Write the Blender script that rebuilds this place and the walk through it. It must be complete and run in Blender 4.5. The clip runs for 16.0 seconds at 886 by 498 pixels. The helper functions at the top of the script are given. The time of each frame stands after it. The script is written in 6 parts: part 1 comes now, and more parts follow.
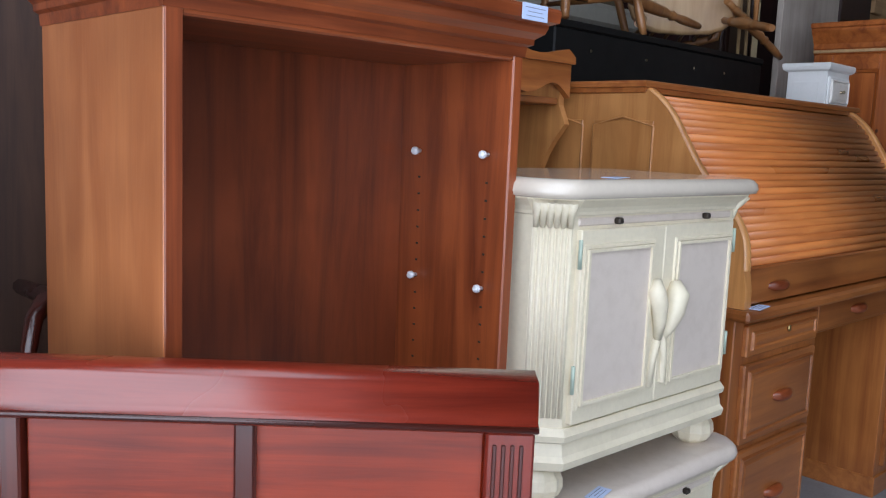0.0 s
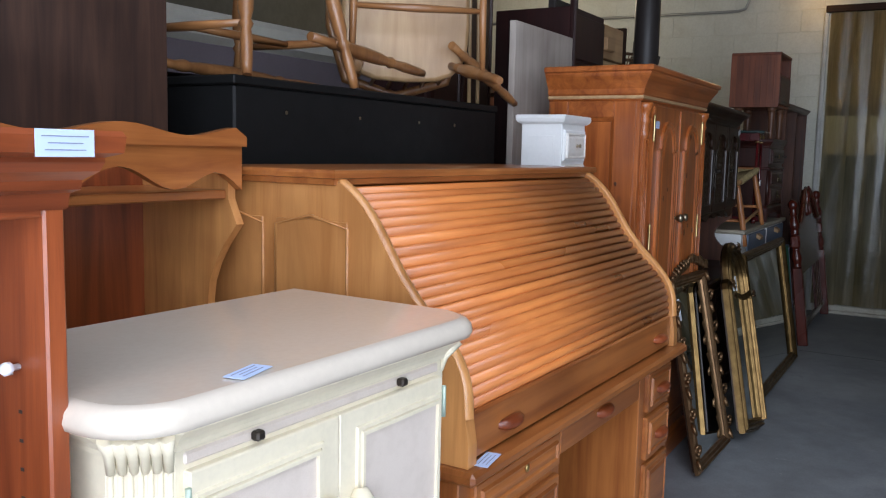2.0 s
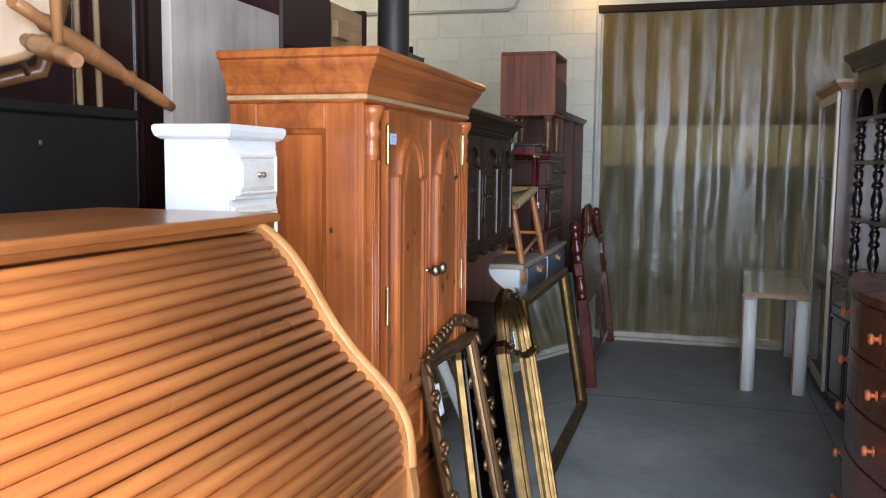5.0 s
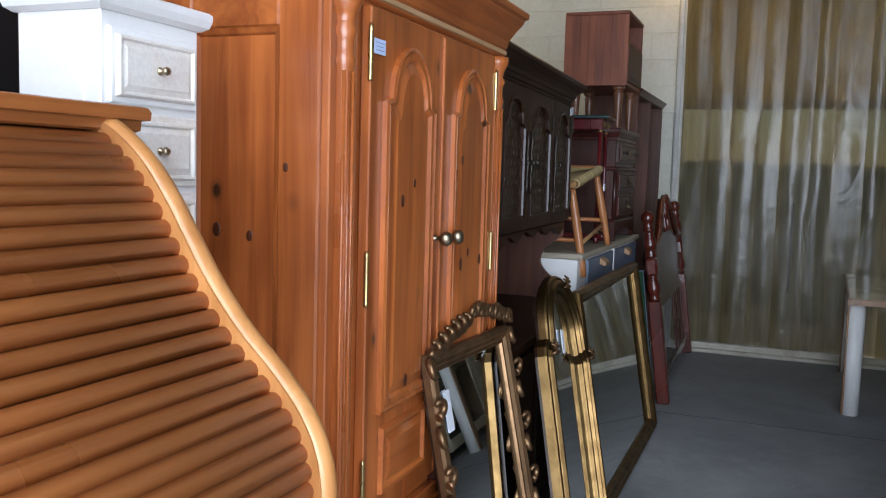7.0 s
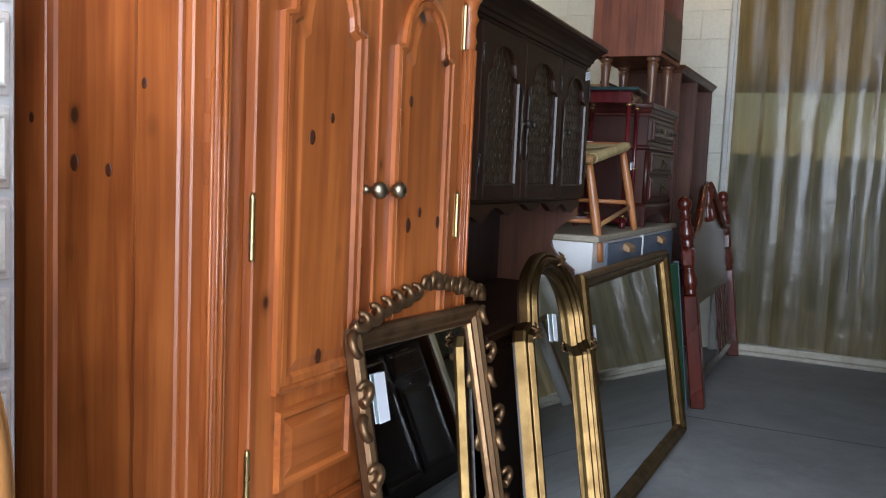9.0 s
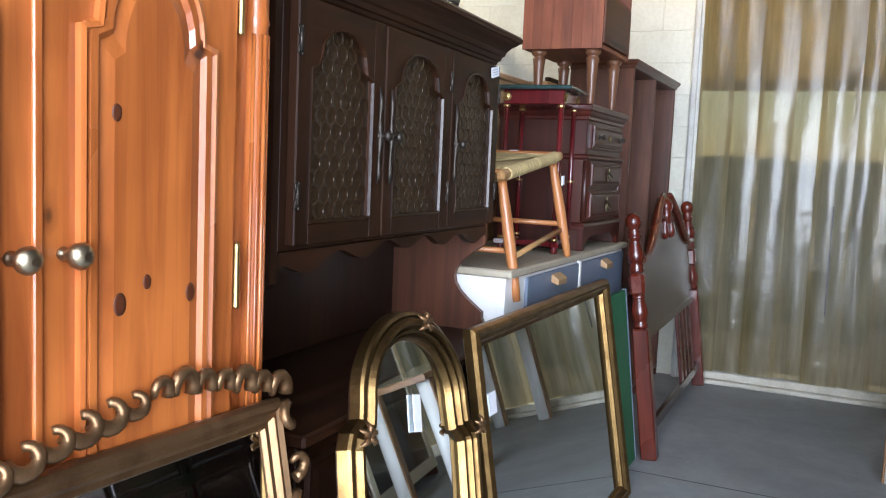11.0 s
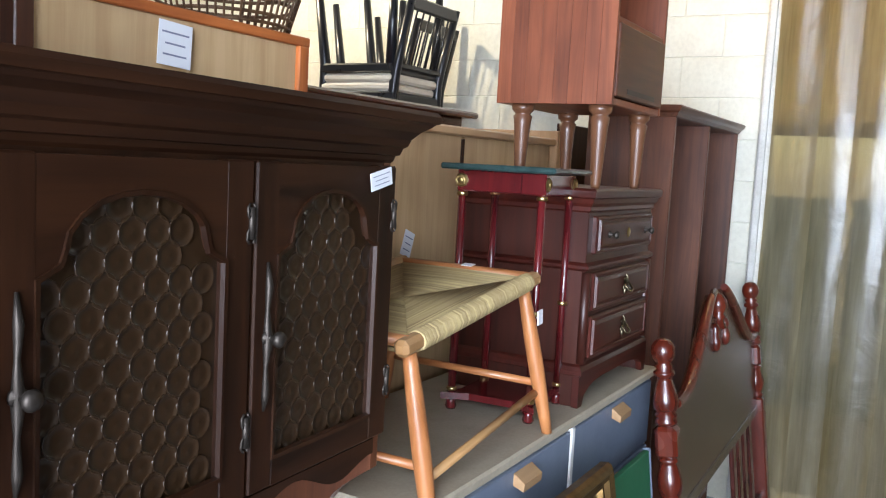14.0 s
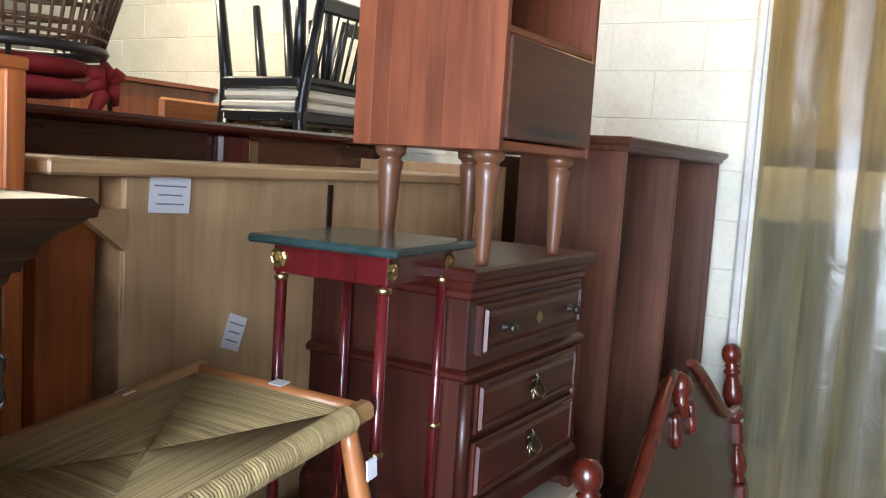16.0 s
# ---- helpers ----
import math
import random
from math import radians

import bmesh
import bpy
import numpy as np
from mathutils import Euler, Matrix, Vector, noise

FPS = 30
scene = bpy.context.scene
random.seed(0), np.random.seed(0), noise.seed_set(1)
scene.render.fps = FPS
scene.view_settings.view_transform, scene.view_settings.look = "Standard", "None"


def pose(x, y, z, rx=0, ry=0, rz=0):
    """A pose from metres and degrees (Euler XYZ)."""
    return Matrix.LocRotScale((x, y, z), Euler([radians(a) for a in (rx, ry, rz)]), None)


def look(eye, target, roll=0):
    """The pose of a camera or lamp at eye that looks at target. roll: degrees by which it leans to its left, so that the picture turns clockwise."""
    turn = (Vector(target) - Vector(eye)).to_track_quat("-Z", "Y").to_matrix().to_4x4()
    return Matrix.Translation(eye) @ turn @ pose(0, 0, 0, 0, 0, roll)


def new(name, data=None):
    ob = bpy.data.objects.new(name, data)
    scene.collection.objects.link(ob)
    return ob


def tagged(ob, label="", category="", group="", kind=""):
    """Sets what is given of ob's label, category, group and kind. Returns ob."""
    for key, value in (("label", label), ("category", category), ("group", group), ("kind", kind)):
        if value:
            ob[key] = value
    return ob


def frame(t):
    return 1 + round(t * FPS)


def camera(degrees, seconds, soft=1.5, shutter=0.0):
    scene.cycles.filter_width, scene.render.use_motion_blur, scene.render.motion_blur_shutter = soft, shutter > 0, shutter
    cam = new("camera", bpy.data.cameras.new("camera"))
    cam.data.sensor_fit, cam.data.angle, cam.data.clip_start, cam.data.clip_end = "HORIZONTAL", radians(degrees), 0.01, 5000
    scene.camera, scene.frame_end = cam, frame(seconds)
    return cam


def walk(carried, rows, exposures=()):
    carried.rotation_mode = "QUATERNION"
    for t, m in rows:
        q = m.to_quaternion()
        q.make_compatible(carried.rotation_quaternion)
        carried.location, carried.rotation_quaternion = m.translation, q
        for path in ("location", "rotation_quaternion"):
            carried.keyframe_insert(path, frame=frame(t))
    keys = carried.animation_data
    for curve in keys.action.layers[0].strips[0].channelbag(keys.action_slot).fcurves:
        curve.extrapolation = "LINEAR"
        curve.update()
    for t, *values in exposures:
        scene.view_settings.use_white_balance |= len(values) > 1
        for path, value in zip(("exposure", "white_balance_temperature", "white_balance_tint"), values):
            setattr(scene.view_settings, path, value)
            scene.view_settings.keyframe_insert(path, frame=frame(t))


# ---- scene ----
cam = camera(54.7, 16.0, 1.15)
PATH = [
    (0, (0.013, 0.113, 1.203), (1.403, 1.528, 0.943), 2.4),
    (0.5, (0.112, 0.128, 1.266), (1.606, 1.434, 1.014), 2.1),
    (1, (0.25, 0.214, 1.338), (1.839, 1.404, 1.096), 1.8),
    (1.5, (0.416, 0.273, 1.387), (2.08, 1.357, 1.155), 1.4),
    (2, (0.624, 0.321, 1.424), (2.335, 1.33, 1.196), 1.3),
    (2.5, (0.852, 0.413, 1.459), (2.599, 1.362, 1.236), 1.2),
    (3, (1.054, 0.495, 1.48), (2.836, 1.376, 1.262), 1.1),
    (3.5, (1.274, 0.52, 1.496), (3.091, 1.328, 1.28), 1.0),
    (4, (1.497, 0.554, 1.489), (3.35, 1.277, 1.278), 1.0),
    (4.5, (1.706, 0.59, 1.502), (3.597, 1.208, 1.296), 0.7),
    (5, (1.893, 0.566, 1.482), (3.801, 1.133, 1.285), 0.6),
    (5.2, (1.999, 0.598, 1.47), (3.908, 1.161, 1.273), 0.5),
    (7.5, (2.705, 0.611, 1.284), (4.536, 1.394, 1.095), 1.9),
    (8, (2.822, 0.59, 1.242), (4.632, 1.418, 1.051), 2.1),
    (8.2, (2.84, 0.534, 1.19), (4.636, 1.396, 1.014), 2.2),
    (10.3, (3.473, 0.465, 1.202), (5.258, 1.348, 1.018), 2.6),
    (10.5, (3.55, 0.458, 1.23), (5.339, 1.333, 1.045), 2.5),
    (11, (3.754, 0.468, 1.281), (5.553, 1.321, 1.09), 2.5),
    (11.5, (3.987, 0.486, 1.354), (5.794, 1.321, 1.162), 2.7),
    (12, (4.195, 0.494, 1.413), (5.995, 1.344, 1.223), 2.7),
    (12.5, (4.391, 0.507, 1.469), (6.162, 1.416, 1.278), 2.8),
    (13, (4.609, 0.544, 1.525), (6.37, 1.472, 1.332), 2.9),
    (13.5, (4.804, 0.607, 1.566), (6.56, 1.545, 1.372), 2.9),
    (14, (5.0, 0.652, 1.61), (6.724, 1.646, 1.411), 3.1),
    (14.5, (5.221, 0.7, 1.629), (6.914, 1.745, 1.426), 3.3),
    (15, (5.433, 0.728, 1.641), (7.13, 1.768, 1.449), 3.1),
    (15.5, (5.646, 0.701, 1.679), (7.354, 1.724, 1.481), 3.6),
    (16, (5.78, 0.68, 1.759), (7.487, 1.705, 1.561), 3.6),
]
EXPOSURES = [(0.0, -2.15), (1.0, -2.0), (2.0, -1.6), (2.5, -1.5), (3.5, -1.3), (4.3, -0.88), (5.0, -0.52), (7.5, -0.75), (8.2, -0.7), (10.5, 0.4), (12.0, 0.98), (16.0, 0.95)]
walk(cam, [(t, look(eye, target, roll)) for t, eye, target, roll in PATH], EXPOSURES)

# ---- world, sun, large lights ----
world = bpy.data.worlds.new("sky")
scene.world = world
world.use_nodes = True
wn = world.node_tree.nodes
sky = wn.new("ShaderNodeTexSky")
sky.sky_type, sky.sun_disc = "NISHITA", False
sky.sun_elevation, sky.sun_rotation = radians(42), radians(10)
world.node_tree.links.new(sky.outputs[0], wn["Background"].inputs[0])
wn["Background"].inputs[1].default_value = 0.08

sun = new("sun", bpy.data.lights.new("sun", "SUN"))
sun.data.energy, sun.data.angle, sun.data.color = 2.5, radians(0.5), (1.0, 0.95, 0.86)
sun.matrix_world = look((4, 22, 20), (0, 0, 0))


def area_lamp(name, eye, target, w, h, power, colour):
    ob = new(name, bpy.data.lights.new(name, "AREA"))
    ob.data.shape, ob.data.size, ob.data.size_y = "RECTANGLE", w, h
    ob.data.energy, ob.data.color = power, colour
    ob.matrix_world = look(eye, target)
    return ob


# stand-in for daylight from an unseen doorway, assumed behind the walk's start
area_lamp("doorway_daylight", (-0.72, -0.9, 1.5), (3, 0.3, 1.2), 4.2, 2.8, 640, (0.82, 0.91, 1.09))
# fill lamp in a bay opening added to the unseen aisle-side wall
area_lamp("bay_daylight", (0.7, -4.35, 1.7), (1.2, 2, 1.0), 3.6, 3.0, 45, (0.82, 0.91, 1.09))
# overhead fill lamp, in a rooflight opening added to the unseen ceiling
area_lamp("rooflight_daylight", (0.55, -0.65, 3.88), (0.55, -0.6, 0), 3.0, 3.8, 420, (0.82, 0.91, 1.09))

# ---- materials ----
def nodes_of(name):
    m = bpy.data.materials.new(name)
    m.use_nodes = True
    nt = m.node_tree
    return m, nt, nt.nodes["Principled BSDF"], nt.links


def ramp(nt, fac, stops):
    r = nt.nodes.new("ShaderNodeValToRGB")
    while len(r.color_ramp.elements) < len(stops):
        r.color_ramp.elements.new(0.5)
    for e, (p, c) in zip(r.color_ramp.elements, stops):
        e.position, e.color = p, (*c, 1)
    nt.links.new(fac, r.inputs[0])
    return r.outputs[0]


def noise_tex(nt, vec, scale, detail=4, rough=0.55, dist=0.0):
    n = nt.nodes.new("ShaderNodeTexNoise")
    n.inputs["Scale"].default_value, n.inputs["Detail"].default_value = scale, detail
    n.inputs["Roughness"].default_value, n.inputs["Distortion"].default_value = rough, dist
    nt.links.new(vec, n.inputs["Vector"])
    return n.outputs[0]


def mapped(nt, scale):
    tc = nt.nodes.new("ShaderNodeTexCoord")
    info = nt.nodes.new("ShaderNodeObjectInfo")
    mul = nt.nodes.new("ShaderNodeMath")
    mul.operation = "MULTIPLY"
    mul.inputs[1].default_value = 37.0
    nt.links.new(info.outputs["Random"], mul.inputs[0])
    add = nt.nodes.new("ShaderNodeVectorMath")
    nt.links.new(tc.outputs["Object"], add.inputs[0])
    nt.links.new(mul.outputs[0], add.inputs[1])
    mp = nt.nodes.new("ShaderNodeMapping")
    mp.inputs["Scale"].default_value = scale
    nt.links.new(add.outputs[0], mp.inputs[0])
    return mp.outputs[0], add.outputs[0], info.outputs["Random"]


def mixc(nt, kind, fac, a, b):
    m = nt.nodes.new("ShaderNodeMix")
    m.data_type, m.blend_type = "RGBA", kind
    for sock, v in ((m.inputs[0], fac), (m.inputs[6], a), (m.inputs[7], b)):
        if isinstance(v, (int, float)):
            sock.default_value = v
        elif isinstance(v, tuple):
            sock.default_value = (*v, 1)
        else:
            nt.links.new(v, sock)
    return m.outputs[2]


def bump(nt, bsdf, height, strength, distance=0.002):
    b = nt.nodes.new("ShaderNodeBump")
    b.inputs["Strength"].default_value, b.inputs["Distance"].default_value = strength, distance
    nt.links.new(height, b.inputs["Height"])
    nt.links.new(b.outputs[0], bsdf.inputs["Normal"])


WOODS = {}


def wood(tone, axis="x", rough=0.36, coat=0.25, knots=0.0, fine=1.0, stain=0.8):
    """Finished timber: long grain along one axis, broad stain, pores; tone is (light, dark)."""
    key = (tone, axis, rough, coat, knots, fine, stain)
    if key in WOODS:
        return WOODS[key]
    light, dark = tone
    m, nt, p, ln = nodes_of("wood_along_" + axis)
    s = [26 * fine, 26 * fine, 26 * fine]
    s["xyz".index(axis)] = 1.6
    v, plain, rnd = mapped(nt, s)
    grain = noise_tex(nt, v, 1.0, 7, 0.62, 0.6)
    col = ramp(nt, grain, [(0.28, dark), (0.62, light)])
    broad = noise_tex(nt, plain, 2.6, 3, 0.5, 0.4)
    tint = ramp(nt, broad, [(0.32, (0.58, 0.52, 0.50)), (0.66, (1.12, 1.1, 1.07))])
    col = mixc(nt, "MULTIPLY", stain, col, tint)
    var = ramp(nt, rnd, [(0.0, (0.88, 0.86, 0.85)), (1.0, (1.06, 1.05, 1.04))])
    col = mixc(nt, "MULTIPLY", 0.9, col, var)
    if knots:
        sk = [8.0, 8.0, 8.0]
        sk["xyz".index(axis)] = 5.2
        mk = nt.nodes.new("ShaderNodeMapping")
        mk.inputs["Scale"].default_value = sk
        ln.new(plain, mk.inputs[0])
        vo = nt.nodes.new("ShaderNodeTexVoronoi")
        vo.inputs["Scale"].default_value = 1.0
        ln.new(mk.outputs[0], vo.inputs["Vector"])
        kf = ramp(nt, vo.outputs["Distance"], [(0.065, (1, 1, 1)), (0.095, (0.35, 0.35, 0.35)), (0.16, (0, 0, 0))])
        col = mixc(nt, "MIX", kf, col, (0.05, 0.016, 0.006))
    ln.new(col, p.inputs["Base Color"])
    sv = [160, 160, 160]
    sv["xyz".index(axis)] = 9
    pv, _, _ = mapped(nt, sv)
    pores = noise_tex(nt, pv, 1.0, 3)
    r = nt.nodes.new("ShaderNodeMapRange")
    r.inputs[3].default_value, r.inputs[4].default_value = rough - 0.07, rough + 0.12
    ln.new(broad, r.inputs[0])
    ln.new(r.outputs[0], p.inputs["Roughness"])
    p.inputs["Coat Weight"].default_value, p.inputs["Coat Roughness"].default_value = coat, 0.22
    if tone is DARK:
        p.inputs["Specular IOR Level"].default_value = 0.22
    bump(nt, p, pores, 0.18, 0.001)
    WOODS[key] = m
    return m


def paint(name, col, rough=0.5, spots=0.12, metal=0.0, size=6.0, dirt=(0.55, 0.5, 0.42), coat=0.0):
    m, nt, p, ln = nodes_of(name)
    v, plain, rnd = mapped(nt, (1, 1, 1))
    a = noise_tex(nt, plain, size, 5, 0.6)
    d = ramp(nt, a, [(0.45, (1, 1, 1)), (0.8, dirt)])
    c = mixc(nt, "MULTIPLY", spots, col, d)
    b = noise_tex(nt, plain, size * 14, 3)
    c = mixc(nt, "MULTIPLY", spots, c, ramp(nt, b, [(0.35, (0.8, 0.8, 0.8)), (0.6, (1, 1, 1))]))
    ln.new(c, p.inputs["Base Color"])
    p.inputs["Metallic"].default_value = metal
    p.inputs["Coat Weight"].default_value = coat
    r = nt.nodes.new("ShaderNodeMapRange")
    r.inputs[3].default_value, r.inputs[4].default_value = max(rough - 0.1, 0.04), rough + 0.12
    ln.new(a, r.inputs[0])
    ln.new(r.outputs[0], p.inputs["Roughness"])
    bump(nt, p, b, 0.1, 0.001)
    return m


def concrete_floor():
    m, nt, p, ln = nodes_of("polished_concrete")
    v, plain, rnd = mapped(nt, (1, 1, 1))
    big = noise_tex(nt, plain, 0.9, 6, 0.6, 0.5)
    mid = noise_tex(nt, plain, 7.0, 6, 0.65)
    small = noise_tex(nt, plain, 120.0, 3)
    c = ramp(nt, big, [(0.3, (0.20, 0.215, 0.23)), (0.7, (0.34, 0.35, 0.355))])
    c = mixc(nt, "MULTIPLY", 0.6, c, ramp(nt, mid, [(0.3, (0.68, 0.67, 0.65)), (0.62, (1.1, 1.1, 1.1))]))
    c = mixc(nt, "MULTIPLY", 0.35, c, ramp(nt, small, [(0.3, (0.7, 0.7, 0.7)), (0.6, (1, 1, 1))]))
    specks = ramp(nt, noise_tex(nt, plain, 11.0, 5, 0.7), [(0.66, (0, 0, 0)), (0.74, (0.7, 0.7, 0.7))])
    c = mixc(nt, "MIX", specks, c, (0.50, 0.50, 0.48))
    marks = ramp(nt, noise_tex(nt, plain, 2.3, 6, 0.7, 1.2), [(0.60, (0, 0, 0)), (0.72, (0.6, 0.6, 0.6))])
    c = mixc(nt, "MIX", marks, c, (0.17, 0.175, 0.18))
    ln.new(c, p.inputs["Base Color"])
    r = nt.nodes.new("ShaderNodeMapRange")
    r.inputs[3].default_value, r.inputs[4].default_value = 0.42, 0.7
    ln.new(mid, r.inputs[0])
    ln.new(r.outputs[0], p.inputs["Roughness"])
    bump(nt, p, mid, 0.12, 0.004)
    return m


def pvc_film():
    m, nt, p, ln = nodes_of("aged_clear_pvc")
    out = nt.nodes["Material Output"]
    v, plain, rnd = mapped(nt, (3, 6, 0.7))
    st = noise_tex(nt, v, 1.5, 5, 0.6, 0.5)
    col = ramp(nt, st, [(0.3, (0.42, 0.35, 0.19)), (0.7, (0.68, 0.59, 0.39))])
    tl = nt.nodes.new("ShaderNodeBsdfTranslucent")
    tp = nt.nodes.new("ShaderNodeBsdfRefraction")
    tp.inputs["IOR"].default_value, tp.inputs["Roughness"].default_value = 1.15, 0.2
    gl = nt.nodes.new("ShaderNodeBsdfGlossy")
    df = nt.nodes.new("ShaderNodeBsdfDiffuse")
    gl.inputs["Roughness"].default_value = 0.2
    gl.inputs["Color"].default_value = (0.9, 0.92, 0.92, 1)
    ln.new(col, tl.inputs[0])
    ln.new(col, df.inputs[0])
    tp.inputs[0].default_value = (0.86, 0.70, 0.42, 1)
    b = nt.nodes.new("ShaderNodeBump")
    b.inputs["Strength"].default_value, b.inputs["Distance"].default_value = 0.35, 0.02
    ln.new(noise_tex(nt, plain, 6.0, 4, 0.5, 0.8), b.inputs["Height"])
    ln.new(b.outputs[0], gl.inputs["Normal"])
    ln.new(b.outputs[0], tp.inputs["Normal"])
    m1, m2, m3 = (nt.nodes.new("ShaderNodeMixShader") for _ in range(3))
    m1.inputs[0].default_value, m2.inputs[0].default_value, m3.inputs[0].default_value = 0.22, 0.40, 0.03
    vs, _, _ = mapped(nt, (2, 16, 1.1))
    streak = ramp(nt, noise_tex(nt, vs, 1.0, 4, 0.6, 0.3), [(0.36, (0.30, 0.30, 0.30)), (0.62, (0.56, 0.56, 0.56))])
    ln.new(streak, m2.inputs[0])
    ln.new(tl.outputs[0], m1.inputs[1])
    ln.new(df.outputs[0], m1.inputs[2])
    ln.new(m1.outputs[0], m2.inputs[1])
    ln.new(tp.outputs[0], m2.inputs[2])
    ln.new(m2.outputs[0], m3.inputs[1])
    ln.new(gl.outputs[0], m3.inputs[2])
    ln.new(m3.outputs[0], out.inputs[0])
    return m


def plain(name, col, rough=0.4, metal=0.0, emit=0.0):
    m, nt, p, ln = nodes_of(name)
    p.inputs["Base Color"].default_value = (*col, 1)
    p.inputs["Roughness"].default_value, p.inputs["Metallic"].default_value = rough, metal
    if emit:
        p.inputs["Emission Color"].default_value, p.inputs["Emission Strength"].default_value = (*col, 1), emit
    return m


CHERRY = ((0.34, 0.082, 0.024), (0.125, 0.024, 0.008))
# the same cherry, lightened to paint in the light on the outer side
CHERRY_LIT_SIDE = ((0.52, 0.190, 0.068), (0.36, 0.110, 0.036))
# the same cherry, darkened to paint the shade inside the bookcase
CHERRY_SHADED = ((0.23, 0.050, 0.014), (0.085, 0.016, 0.005))
CHERRY_RED = ((0.26, 0.030, 0.014), (0.11, 0.011, 0.006))
OAK = ((0.44, 0.158, 0.042), (0.25, 0.072, 0.018))
OAK_PALE = ((0.64, 0.31, 0.105), (0.43, 0.175, 0.05))
PINE = ((0.53, 0.160, 0.038), (0.26, 0.060, 0.014))
MAHOGANY = ((0.078, 0.014, 0.008), (0.028, 0.005, 0.0035))
DARK = ((0.034, 0.0125, 0.005), (0.009, 0.0034, 0.0016))
WALNUT = ((0.26, 0.076, 0.031), (0.12, 0.031, 0.013))
BROWN = ((0.125, 0.042, 0.018), (0.05, 0.015, 0.007))
PLY = ((0.60, 0.43, 0.24), (0.47, 0.31, 0.155))
RAW = ((0.55, 0.36, 0.19), (0.42, 0.25, 0.12))

cream = paint("antique_cream_paint", (0.76, 0.68, 0.51), 0.42, 0.22, coat=0.15)
linen = paint("washed_beige_panel", (0.66, 0.57, 0.49), 0.55, 0.2, size=30)
white = paint("white_paint", (0.82, 0.82, 0.80), 0.4, 0.12)
white_worn = paint("worn_white_paint", (0.80, 0.76, 0.70), 0.45, 0.5, size=9, dirt=(0.75, 0.55, 0.36))
black = paint("scuffed_black_paint", (0.009, 0.009, 0.009), 0.55, 0.3, size=12)
black.node_tree.nodes["Principled BSDF"].inputs["Specular IOR Level"].default_value = 0.2
black_lacquer = paint("black_lacquer", (0.012, 0.013, 0.016), 0.3, 0.2)
brass = paint("aged_brass", (0.62, 0.46, 0.20), 0.3, 0.35, metal=1.0, size=30)
nickel = paint("tarnished_nickel", (0.42, 0.35, 0.24), 0.32, 0.35, metal=1.0, size=40)
tarnished = paint("tarnished_brass", (0.24, 0.20, 0.13), 0.34, 0.4, metal=1.0, size=40)
pewter = paint("dark_pewter", (0.06, 0.05, 0.042), 0.48, 0.3, metal=0.8, size=40)
gold = paint("gilded_plaster", (0.21, 0.128, 0.05), 0.36, 0.75, metal=1.0, size=18, dirt=(0.2, 0.13, 0.08))
gold_dark = paint("dark_gilding", (0.22, 0.125, 0.06), 0.34, 0.6, metal=0.8, size=22, dirt=(0.2, 0.13, 0.1))
concrete = concrete_floor()
block_paint = paint("cream_painted_block", (0.68, 0.67, 0.57), 0.62, 0.35, size=3.5, dirt=(0.62, 0.55, 0.42))
# unseen ceiling and walls: base colours kept dark to cut bounced light
ceiling_mat = paint("dark_ceiling", (0.09, 0.085, 0.08), 0.8, 0.3, size=2)
dull_wall = paint("dark_unseen_block", (0.22, 0.215, 0.19), 0.8, 0.4, size=2)
pvc = pvc_film()
silver = plain("mirror_silver", (0.86, 0.90, 0.88), 0.015, 1.0)
marble = paint("green_marble", (0.030, 0.060, 0.058), 0.2, 0.85, size=26, dirt=(0.15, 0.3, 0.28), coat=0.2)
bottle = plain("smoked_bottle_glass", (0.024, 0.012, 0.005), 0.3)
blue_grey = paint("blue_grey_paint", (0.16, 0.20, 0.27), 0.45, 0.25)
greige = paint("worn_greige_top", (0.42, 0.37, 0.28), 0.5, 0.4, size=8)
rush = wood(((0.50, 0.40, 0.20), (0.37, 0.285, 0.125)), "y", 0.75, 0.0, fine=3.5)
rush_x = wood(((0.50, 0.40, 0.20), (0.37, 0.285, 0.125)), "x", 0.75, 0.0, fine=3.5)
green_board = paint("green_felt", (0.012, 0.13, 0.055), 0.55, 0.3)
tag_white = plain("paper_tag", (0.80, 0.82, 0.86), 0.6)
tag_ink = plain("printed_ink", (0.22, 0.24, 0.34), 0.7)
tag_blue = plain("blue_price_tag", (0.52, 0.62, 0.84), 0.6)
cushion_white = paint("off_white_vinyl", (0.72, 0.68, 0.58), 0.6, 0.2, size=20)
red_cloth = paint("red_cotton", (0.26, 0.012, 0.014), 0.8, 0.25, size=40)
pipe_black = paint("black_stove_pipe", (0.03, 0.024, 0.022), 0.45, 0.3)
steel = paint("grey_conduit", (0.45, 0.45, 0.42), 0.45, 0.3, metal=0.6)
orange_knob = wood(((0.62, 0.17, 0.045), (0.45, 0.10, 0.03)), "z", 0.25, 0.5)
laminate = paint("cream_laminate", (0.62, 0.58, 0.42), 0.16, 0.1, coat=0.5)

